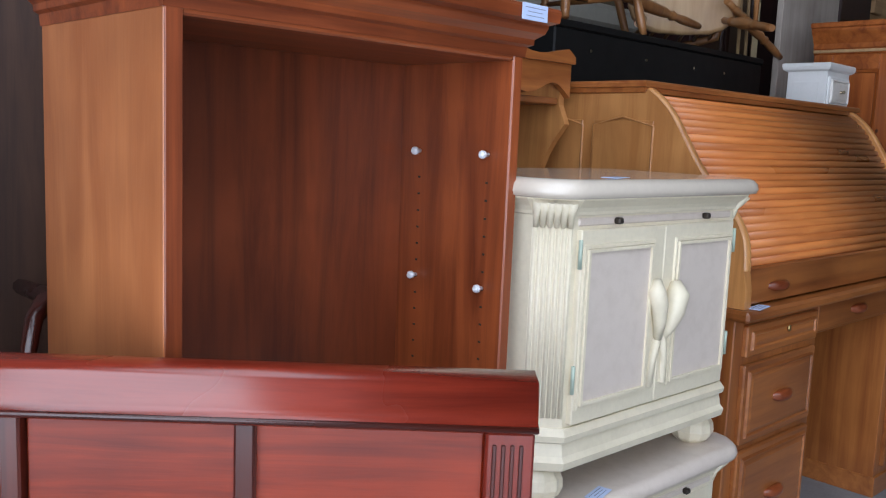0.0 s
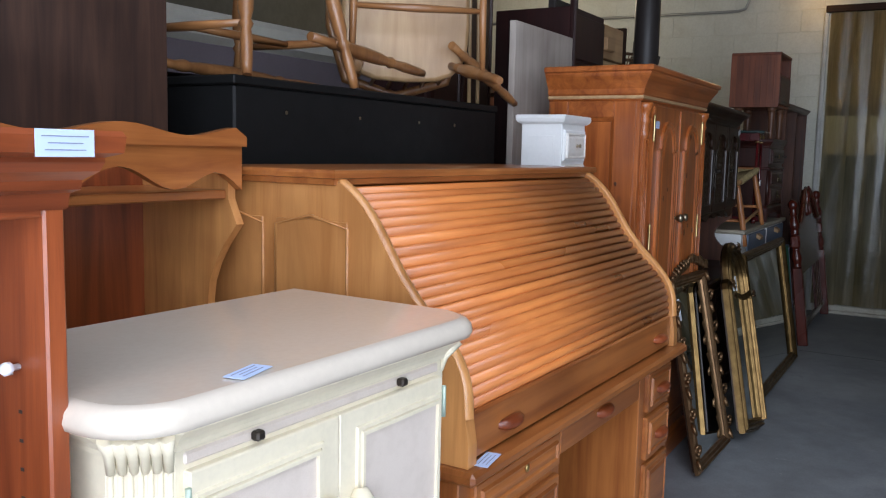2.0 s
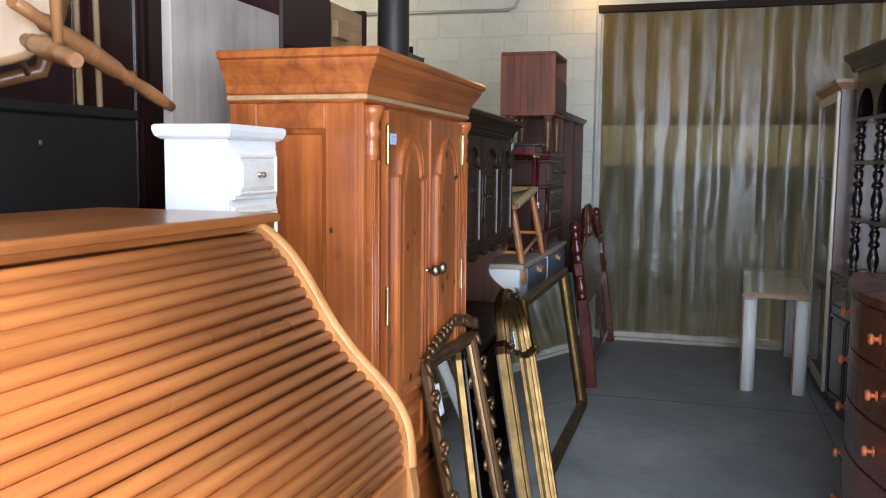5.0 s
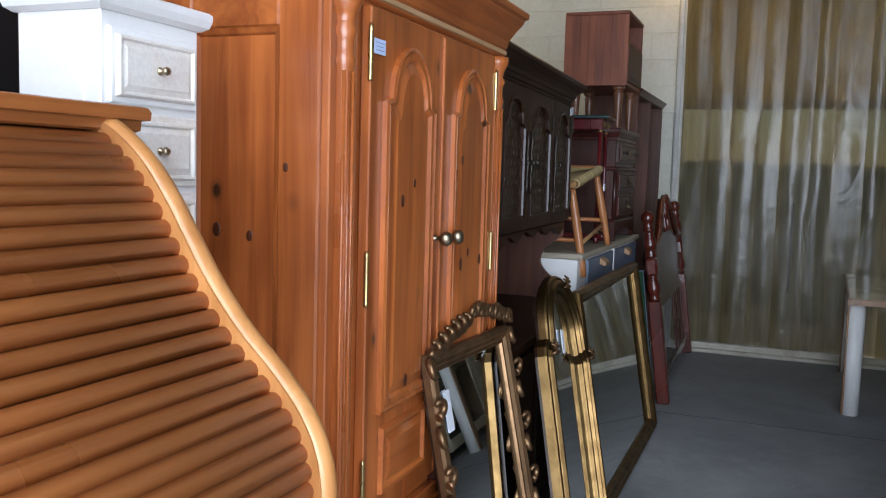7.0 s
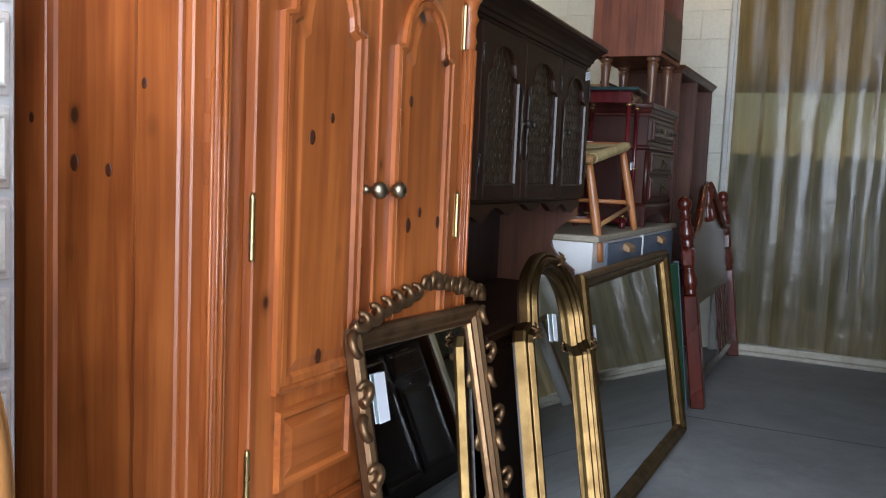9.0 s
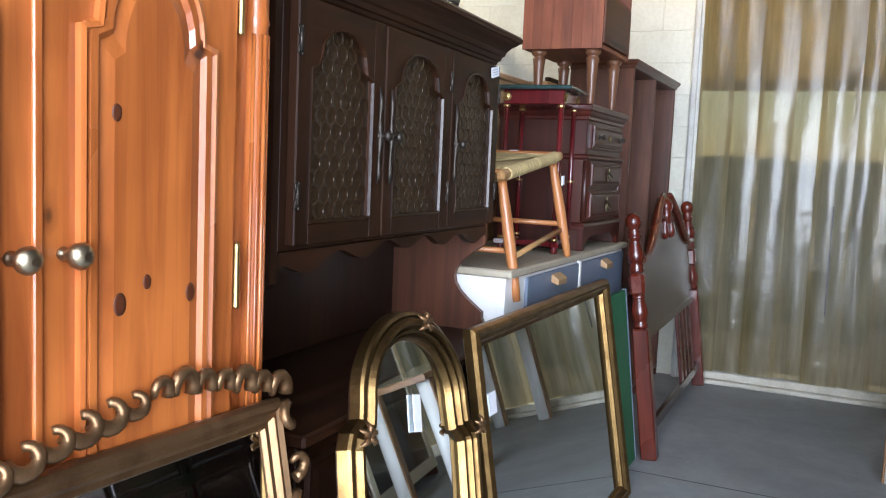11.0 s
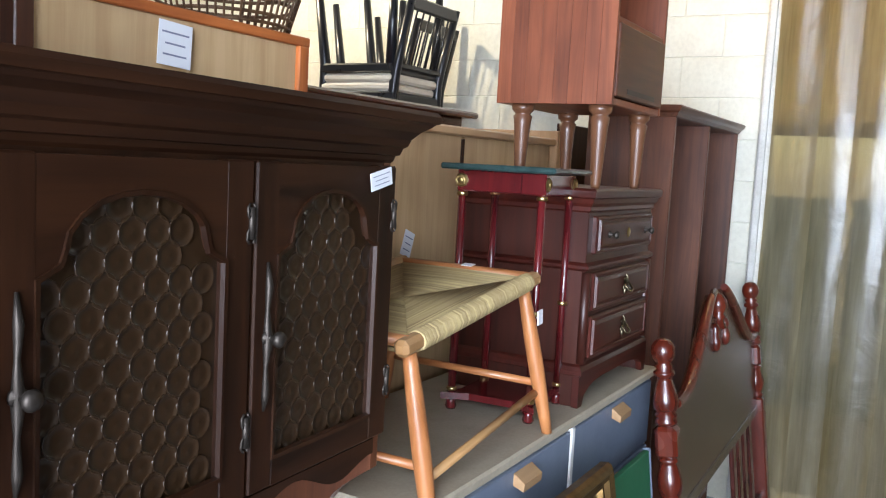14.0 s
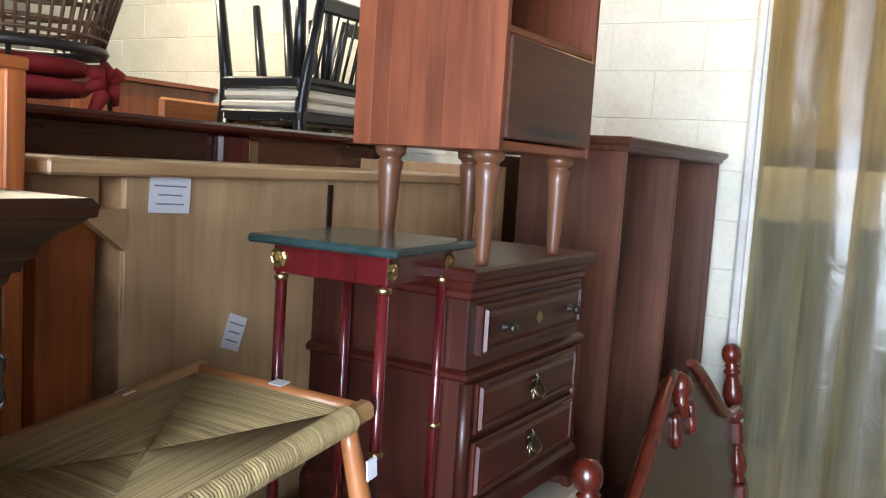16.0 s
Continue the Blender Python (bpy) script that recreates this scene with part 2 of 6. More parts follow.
# ---- mesh helpers ----
class Shape:
    """A bmesh under construction."""

    def __init__(self):
        self.bm = bmesh.new()

    def _faces(self, verts, faces, smooth=False):
        vs = [self.bm.verts.new(v) for v in verts]
        out = []
        for f in faces:
            try:
                fc = self.bm.faces.new([vs[i] for i in f])
            except ValueError:
                continue
            fc.smooth = smooth
            out.append(fc)
        return vs, out

    def box(self, x0, x1, y0, y1, z0, z1, bev=0.003):
        co = [(x, y, z) for z in (z0, z1) for y in (y0, y1) for x in (x0, x1)]
        vs, fs = self._faces(co, [(0, 2, 3, 1), (4, 5, 7, 6), (0, 1, 5, 4), (2, 6, 7, 3), (0, 4, 6, 2), (1, 3, 7, 5)])
        bev = min(bev, 0.3 * min(abs(x1 - x0), abs(y1 - y0), abs(z1 - z0)))
        if bev > 0.0004:
            bmesh.ops.bevel(self.bm, geom=list({e for f in fs for e in f.edges}), offset=bev, segments=1, affect="EDGES")
        return self

    def prism(self, pts, axis, a, b, smooth=False):
        """A polygon pushed along an axis. x: points are (y, z); y: (x, z); z: (x, y)."""
        def at(p, h):
            return {"x": (h, p[0], p[1]), "y": (p[0], h, p[1]), "z": (p[0], p[1], h)}[axis]
        n = len(pts)
        faces = [tuple(range(n - 1, -1, -1)), tuple(range(n, 2 * n))]
        vs, _ = self._faces([at(p, a) for p in pts] + [at(p, b) for p in pts], faces)
        for i in range(n):
            j = (i + 1) % n
            f = self.bm.faces.new((vs[i], vs[j], vs[n + j], vs[n + i]))
            f.smooth = smooth
        return self

    def lathe(self, prof, seg=14, m=None, flute=0.0):
        """Turned about z; prof is (radius, height) from the bottom up."""
        m = m or Matrix()
        rings = []
        for r, z in prof:
            ring = []
            for k in range(seg):
                a = 2 * math.pi * k / seg
                q = r * (1 - flute * (k % 2))
                ring.append(self.bm.verts.new(m @ Vector((q * math.cos(a), q * math.sin(a), z))))
            rings.append(ring)
        for lo, hi in zip(rings, rings[1:]):
            for k in range(seg):
                f = self.bm.faces.new((lo[k], lo[(k + 1) % seg], hi[(k + 1) % seg], hi[k]))
                f.smooth = flute == 0
        self.bm.faces.new(rings[0][::-1])
        self.bm.faces.new(rings[-1])
        return self

    def tube(self, pts, r, seg=8, closed=False):
        pts = [Vector(p) for p in pts]
        n = len(pts)
        rr = r if isinstance(r, (list, tuple)) else [r] * n
        rings, up = [], None
        for i, p in enumerate(pts):
            if closed:
                d = pts[(i + 1) % n] - pts[i - 1]
            else:
                d = pts[min(i + 1, n - 1)] - pts[max(i - 1, 0)]
            d.normalize()
            if up is None:
                up = d.orthogonal().normalized()
            up = (up - d * up.dot(d)).normalized()
            side = d.cross(up)
            rings.append([self.bm.verts.new(p + rr[i] * (math.cos(2 * math.pi * k / seg) * up + math.sin(2 * math.pi * k / seg) * side)) for k in range(seg)])
        pairs = list(zip(rings, rings[1:])) + ([(rings[-1], rings[0])] if closed else [])
        for lo, hi in pairs:
            for k in range(seg):
                f = self.bm.faces.new((lo[k], lo[(k + 1) % seg], hi[(k + 1) % seg], hi[k]))
                f.smooth = True
        if not closed:
            self.bm.faces.new(rings[0][::-1])
            self.bm.faces.new(rings[-1])
        return self

    def crown(self, x0, x1, y0, y1, prof, back=False):
        """A mitred moulding round a rectangle; prof is (overhang, height) from the bottom up. The back stays flush unless back."""
        rings = []
        for o, z in prof:
            yb = y1 + (o if back else 0)
            rings.append([self.bm.verts.new(c) for c in ((x0 - o, y0 - o, z), (x1 + o, y0 - o, z), (x1 + o, yb, z), (x0 - o, yb, z))])
        for lo, hi in zip(rings, rings[1:]):
            for k in range(4):
                self.bm.faces.new((lo[k], lo[(k + 1) % 4], hi[(k + 1) % 4], hi[k]))
        self.bm.faces.new(rings[0][::-1])
        self.bm.faces.new(rings[-1])
        return self

    def loop_frame(self, outline, prof, closed=True):
        """A moulding swept round an outline in the xz plane. prof is (inward, forward) points; forward is towards -y."""
        pts = [Vector((x, 0, z)) for x, z in outline]
        n = len(pts)
        rings = []
        for i in range(n):
            a, b, c = pts[i - 1], pts[i], pts[(i + 1) % n]
            if not closed and i == 0:
                a = b - (c - b)
            if not closed and i == n - 1:
                c = b + (b - a)
            d1, d2 = (b - a).normalized(), (c - b).normalized()
            n1, n2 = Vector((-d1.z, 0, d1.x)), Vector((-d2.z, 0, d2.x))
            mit = n1 + n2
            mit = mit.normalized() / max(0.45, mit.normalized().dot(n1)) if mit.length > 1e-6 else n1
            rings.append([self.bm.verts.new(b + mit * q + Vector((0, -f, 0))) for q, f in prof])
        m = len(prof)
        for i in range(n if closed else n - 1):
            lo, hi = rings[i], rings[(i + 1) % n]
            for k in range(m):
                try:
                    self.bm.faces.new((lo[k], lo[(k + 1) % m], hi[(k + 1) % m], hi[k]))
                except ValueError:
                    pass
        return self

    def move(self, m):
        self.bm.transform(m)
        return self


def finish(s, name, mat):
    bmesh.ops.recalc_face_normals(s.bm, faces=s.bm.faces)
    me = bpy.data.meshes.new(name)
    s.bm.to_mesh(me)
    s.bm.free()
    me.materials.append(mat)
    return me


def part(name, s, mat, parent, label=""):
    ob = new(name, finish(s, name, mat))
    ob.parent = parent
    return tagged(ob, label)


def piece(name, me, parent, m):
    ob = new(name, me)
    ob.parent = parent
    ob.matrix_basis = m
    return ob


def thing(name, label, category, m=None, group="", kind=""):
    ob = new(name)
    ob.empty_display_size = 0.1
    ob.matrix_basis = m or Matrix()
    return tagged(ob, label, category, group, kind)


def solid(name, s, mat, label, category, m=None, group="", kind=""):
    ob = new(name, finish(s, name, mat))
    ob.matrix_basis = m or Matrix()
    return tagged(ob, label, category, group, kind)


def arc(cx, cz, r, a0, a1, n):
    return [(cx + r * math.cos(radians(a0 + (a1 - a0) * k / n)), cz + r * math.sin(radians(a0 + (a1 - a0) * k / n))) for k in range(n + 1)]


def knob(parent, x, y, z, mat, r=0.014, out=0.028, name="knob", label="", to=-1):
    m = pose(x, y, z, 90 if to < 0 else -90)
    return part(name, Shape().lathe([(r * 1.0, 0), (r * 0.95, 0.003), (r * 0.4, 0.006), (r * 0.4, out * 0.5), (r * 0.9, out * 0.62), (r * 1.05, out * 0.8), (r * 0.8, out), (r * 0.2, out * 1.04)], 12, m), mat, parent, label)


def price_tag(m, w=0.07, h=0.035, mat=None, label="white paper price tag stuck on furniture"):
    t = thing("price_tag", label, "tag", m)
    part("paper", Shape().box(-w / 2, w / 2, -0.0012, 0, -h / 2, h / 2, 0), mat or tag_white, t)
    for k, f in enumerate((0.8, 0.6, 0.7)):
        z = h * (0.25 - 0.25 * k)
        part("print_line", Shape().box(-w * f / 2, w * f / 2, -0.0018, -0.0013, z - h * 0.02, z + h * 0.02, 0), tag_ink, t)
    return t


def raised_panel(parent, x0, x1, z0, z1, y, mat, depth=0.012, edge=0.03, name="panel", arch=0.0):
    """A bevelled field on a front that faces -y; arch lifts a rounded head."""
    def outline(i):
        a, b, c, d = x0 + i, x1 - i, z0 + i, z1 - i
        if not arch:
            return [(a, c), (b, c), (b, d), (a, d)]
        w, mid = (b - a), (a + b) / 2
        sh = w * 0.12
        base = d - arch
        pts = [(a, c), (b, c), (b, base), (b - sh, base + 0.012)]
        pts += [(mid + (w / 2 - sh) * math.cos(t), base + 0.012 + (arch - 0.012) * math.sin(t)) for t in [math.pi * k / 12 for k in range(1, 12)]]
        return pts + [(a + sh, base + 0.012), (a, base)]
    s = Shape()
    rings = [[s.bm.verts.new((x, yy, z)) for x, z in outline(i)] for i, yy in ((0, y), (0.004, y - depth), (edge * 0.35, y - depth), (edge * 0.5, y - depth * 0.4), (edge, y - depth * 0.9))]
    n = len(rings[0])
    for lo, hi in zip(rings, rings[1:]):
        for k in range(n):
            s.bm.faces.new((lo[k], lo[(k + 1) % n], hi[(k + 1) % n], hi[k]))
    s.bm.faces.new(rings[-1])
    return part(name, s, mat, parent)


# ---- structure ----
X_END, Y_WALL, Y_OPEN, X_START, H_ROOF = 9.36, 6.2, -4.5, -0.75, 3.9

s = Shape().box(-40, 60, -45, 45, -0.32, -0.16, 0)
solid("ground", s, paint("asphalt_yard", (0.06, 0.06, 0.062), 0.9, 0.4, size=2), "grey asphalt yard round the warehouse", "ground", kind="structure")
floor = solid("floor", Shape().box(X_START, X_END + 0.4, Y_OPEN, Y_WALL, -0.155, 0.0, 0), concrete, "worn bluish grey polished concrete floor", "floor", kind="structure")
for x in (-0.6, 3.4, 7.4):
    part("control_joint", Shape().box(x, x + 0.006, Y_OPEN, Y_WALL, 0.0005, 0.0012, 0), pipe_black, floor)
part("control_joint", Shape().box(X_START, X_END, -0.186, -0.18, 0.0005, 0.0012, 0), pipe_black, floor)
# unseen ceiling, with a hole added where the overhead fill lamp hangs
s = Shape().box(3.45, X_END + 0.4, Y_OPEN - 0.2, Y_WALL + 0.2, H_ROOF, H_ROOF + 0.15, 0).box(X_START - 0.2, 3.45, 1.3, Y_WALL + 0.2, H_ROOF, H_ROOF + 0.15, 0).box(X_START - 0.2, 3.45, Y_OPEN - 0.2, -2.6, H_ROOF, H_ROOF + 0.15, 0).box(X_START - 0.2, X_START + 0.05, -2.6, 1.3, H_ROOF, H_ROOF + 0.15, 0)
solid("ceiling", s, ceiling_mat, "dull grey warehouse ceiling, unseen, with an opening added for a fill lamp", "ceiling", kind="structure")
solid("wall_back", Shape().box(X_START, X_END, Y_WALL, Y_WALL + 0.2, 0, H_ROOF, 0), dull_wall, "dark grey block wall, unseen, darkened to cut bounced light", "wall", kind="structure")
# unseen side wall; its bay is added to let the fill lamp in
s = Shape().box(X_START - 0.2, -0.7, Y_OPEN - 0.2, Y_OPEN, 0, H_ROOF, 0).box(3.1, X_END + 0.4, Y_OPEN - 0.2, Y_OPEN, 0, H_ROOF, 0).box(-0.7, 3.1, Y_OPEN - 0.2, Y_OPEN, 3.3, H_ROOF, 0)
solid("wall_aisle_side", s, dull_wall, "dark grey block wall, unseen, with a bay opening added for a lamp", "wall", kind="structure")
# unseen start wall, added with an opening that holds the fill lamp
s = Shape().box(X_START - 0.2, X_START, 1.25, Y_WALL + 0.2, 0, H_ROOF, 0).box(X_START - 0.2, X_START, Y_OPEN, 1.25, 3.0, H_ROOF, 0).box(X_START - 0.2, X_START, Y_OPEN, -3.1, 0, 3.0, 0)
solid("wall_start", s, dull_wall, "dark grey block wall, unseen, with an assumed doorway for the fill lamp", "wall", kind="structure")
# end wall: core with a wide opening, faced with painted blocks
OPEN_L, OPEN_R, OPEN_T = 1.40, -2.6, 2.76
s = Shape().box(X_END, X_END + 0.2, OPEN_L, Y_WALL + 0.2, 0, H_ROOF, 0).box(X_END, X_END + 0.2, OPEN_R, OPEN_L, OPEN_T, H_ROOF, 0).box(X_END, X_END + 0.2, Y_OPEN, OPEN_R, 0, H_ROOF, 0)
wall_end = solid("wall_end", s, block_paint, "pale yellow-green painted concrete block wall", "wall", kind="structure")

# lintel and jamb round the curtain
solid("trim_lintel", Shape().box(9.27, 9.33, -2.7, 1.425, 2.755, 2.815), wood(DARK, "y", 0.6, 0.0), "dark brown timber lintel over the curtain", "trim", kind="structure")
solid("trim_jamb", Shape().box(9.318, 9.345, 1.372, 1.44, 0, 2.755).box(9.296, 9.32, 1.40, 1.43, 0, 2.755), paint("chalky_white_jamb", (0.62, 0.62, 0.58), 0.7, 0.5, size=8), "chipped whitish jamb strip beside the curtain", "trim", kind="structure")
s = Shape().box(9.29, 9.36, -2.6, 1.37, 0.0, 0.07, 0.006).box(9.24, 9.29, -2.6, 1.30, 0.0, 0.028, 0.006)
solid("trim_threshold", s, paint("chipped_sill_paint", (0.60, 0.57, 0.48), 0.7, 0.6, size=9, dirt=(0.4, 0.35, 0.28)), "chipped whitish sill board on the floor", "trim", kind="structure")

# the outer side of the opening: cross bar, upper door leaf, added yard screen
s = Shape().box(9.375, 9.42, -2.6, 1.4, 1.83, 1.895)
solid("door_rail", s, paint("brown_rail", (0.10, 0.075, 0.055), 0.6, 0.3), "dark horizontal door rail outside the curtain", "rail", kind="structure")
s = Shape().box(9.425, 9.45, -2.6, 1.4, 1.87, 2.76)
solid("door_1", s, paint("tan_door_leaf", (0.50, 0.44, 0.30), 0.6, 0.3), "half-raised tan door leaf outside the curtain", "door", kind="structure")
# unseen screen, added so that less sky shines through the lower curtain
s = Shape().box(13.0, 13.1, -12, 12, -0.16, 1.5, 0)
solid("fence", s, paint("dark_yard_screen", (0.13, 0.13, 0.09), 0.8, 0.5, size=2), "dark green screen added in the yard to darken the curtain low down", "fence", kind="structure")

# the PVC strip curtain
curtain = thing("strip_curtain", "yellowed translucent PVC strip curtain, creased and wavy", "curtain", pose(9.30, 0, 0))
rng = random.Random(4)
yy = 1.38
k = 0
while yy > -2.45:
    w = 0.205
    s = Shape()
    nx, nz = 9, 34
    ph, amp = rng.uniform(0, 6), rng.uniform(0.003, 0.008)
    grid = []
    for j in range(nz + 1):
        z = 0.075 + rng.uniform(-0.004, 0.004) + (2.75 - 0.075) * j / nz
        row = []
        for i in range(nx + 1):
            u = i / nx
            y = yy - u * w
            d = amp * math.cos(2 * math.pi * u + 0.4) + 0.012 * noise.noise((u * 1.2 + k * 3.1, z * 0.9, k)) + 0.006 * noise.noise((u * 2.2 + k * 5, z * 3.0, 7.0 + k))
            row.append(s.bm.verts.new((d + (0.012 if k % 2 else -0.012), y + 0.003 * math.sin(z * 2 + ph), z)))
        grid.append(row)
    for j in range(nz):
        for i in range(nx):
            f = s.bm.faces.new((grid[j][i], grid[j][i + 1], grid[j + 1][i + 1], grid[j + 1][i]))
            f.smooth = True
    part("strip", s, pvc, curtain)
    yy -= w * 0.86
    k += 1


part("slit", Shape().box(-0.034, -0.031, 0.561, 0.568, 0.50, 1.15, 0), pipe_black, curtain, "dark open slit between two strips")


# ---- bookcase, headboard and the first stack ----
pin_plastic = plain("pale_plastic", (0.74, 0.76, 0.80), 0.3)


def bookcase_cherry():
    t = thing("bookcase", "cherry-stained wooden bookcase, empty, with a moulded crown", "bookcase", pose(0.526, 1.152, 0))
    wx, d, h = 0.692, 0.42, 1.371
    cz, cx = wood(CHERRY, "z", 0.34, 0.35, 0.0, 0.8), wood(CHERRY, "x", 0.34, 0.35)
    # outer side: incoming light is put into the lighter tone
    part("side_panel", Shape().box(0, 0.024, 0.0, d, 0, h), wood(CHERRY_LIT_SIDE, "z", 0.34, 0.35, 0.0, 0.45), t, "outer side, lightened for the light falling on it")
    part("edge_band", Shape().box(0.0, 0.0245, -0.004, -0.0005, 0, h - 0.02, 0.001), cz, t, "darker cherry front edge")
    part("side_panel", Shape().box(wx - 0.026, wx, 0.0, d, 0, h), cz, t)
    # back panel: shade of the recess is put into its darker tone
    part("back_panel", Shape().box(0.024, wx - 0.026, 0.294, 0.30, 0.05, h, 0), wood(CHERRY_SHADED, "z", 0.4, 0.2, 0.0, 0.65), t)
    part("bottom_shelf", Shape().box(0.024, wx - 0.026, 0.01, 0.294, 0.08, 0.105), cx, t)
    part("plinth", Shape().box(0.024, wx - 0.026, 0.015, 0.033, 0.0, 0.08), cx, t)
    part("top_board", Shape().box(0.024, wx - 0.026, 0.0, 0.294, h - 0.028, h - 0.001), cx, t)
    part("crown", Shape().crown(0, wx, 0, d, [(0.002, 1.351), (0.004, 1.369), (0.012, 1.373), (0.013, 1.383), (0.026, 1.393), (0.03, 1.403), (0.030, 1.408), (0.044, 1.413), (0.046, 1.431), (0.043, 1.437)]), cx, t, "stepped crown moulding")
    for y in (0.052, 0.238):
        for i in range(22):
            z = 0.411 + i * 0.0338
            part("pin_hole", Shape().box(wx - 0.0268, wx - 0.0255, y - 0.003, y + 0.003, z - 0.002, z + 0.002, 0), pipe_black, t)
        for z in (0.571, 0.921, 1.173):
            part("shelf_pin", Shape().lathe([(0.004, 0), (0.004, 0.01), (0.008, 0.011), (0.008, 0.018), (0.004, 0.022)], 8, pose(wx - 0.026, y, z, 0, -90)), pin_plastic, t, "pale plastic shelf pin")
    return t


bookcase_cherry()
price_tag(pose(1.186, 1.104, 1.423, 0, 0, 0), 0.068, 0.028, tag_blue)


def headboard_cherry():
    t = thing("headboard", "glossy red cherry headboard with a rounded top rail", "headboard", pose(0.808, 0.745, 0.058, 0, 0, -43) @ pose(-0.862, 0, 0))
    red_x = wood(CHERRY_RED, "x", 0.24, 0.9)
    x0, x1 = -0.30, 0.862
    prof = [(0.02, 0.79), (-0.004, 0.79), (-0.014, 0.796), (-0.012, 0.802), (-0.004, 0.806)]
    prof += [(-0.006 + 0.010 * (k / 8) + 0.005 * (k / 8) ** 2, 0.806 + 0.046 * k / 8) for k in range(1, 9)]
    prof += [(0.05, 0.856), (0.07, 0.848), (0.075, 0.82), (0.06, 0.79)]
    part("top_rail", Shape().prism(prof, "x", x0, x1, True), red_x, t)
    part("bead", Shape().tube([(x0, -0.014, 0.799), (x1, -0.014, 0.799)], 0.004), wood(MAHOGANY, "x", 0.25, 0.5), t, "dark bead under the rail")
    for xa, xb in ((-0.24, -0.13), (-0.10, 0.205), (0.235, 0.495), (0.515, 0.80)):
        part("panel", Shape().box(xa, xb, 0.02, 0.035, 0.25, 0.79), wood(((0.31, 0.036, 0.009), (0.12, 0.011, 0.004)), "x", 0.34, 0.0, 0.0, 1.4), t)
    for x in (-0.11, 0.22, 0.505):
        part("stile", Shape().box(x - 0.013, x + 0.013, 0.006, 0.04, 0.25, 0.79), wood(MAHOGANY, "z", 0.3, 0.4), t)
    for x in (-0.27, 0.83):
        part("leg", Shape().box(x - 0.03, x + 0.03, 0.0, 0.06, -0.058, 0.79), wood(CHERRY_RED, "z", 0.3, 0.5), t)
    for k in range(4):
        part("flute", Shape().box(0.808 + 0.011 * k, 0.813 + 0.011 * k, -0.003, 0.001, 0.3, 0.775, 0.001), wood(MAHOGANY, "z", 0.3, 0.4), t)
    part("lower_rail", Shape().box(x0 + 0.04, 0.80, 0.015, 0.045, 0.18, 0.25), red_x, t)
    return t


headboard_cherry()

# dark mahogany chair arm peeping out behind the headboard
t = thing("armchair", "dark mahogany armchair with a curved arm", "chair", pose(0.545, 1.74, -0.075))
mz = wood(MAHOGANY, "z", 0.25, 0.5)
part("arm", Shape().tube([(-0.05, -0.1, 0.70), (-0.03, -0.1, 0.86), (-0.01, -0.08, 0.93), (0.02, -0.05, 0.955), (0.05, 0.0, 0.95), (0.06, 0.2, 0.94)], [0.014, 0.014, 0.016, 0.018, 0.018, 0.016]), mz, t)
part("seat", Shape().box(-0.42, 0.06, -0.12, 0.3, 0.42, 0.48, 0.012), red_cloth, t, "dark red seat pad")
for x in (-0.40, 0.04):
    for y in (-0.1, 0.28):
        part("leg", Shape().box(x - 0.018, x + 0.018, y - 0.018, y + 0.018, 0, 0.70 if (y < 0 and x < 0) or y < 0 else 1.0), mz, t)
part("backrest", Shape().box(-0.4, 0.04, 0.265, 0.295, 0.55, 1.0, 0.01), mz, t)


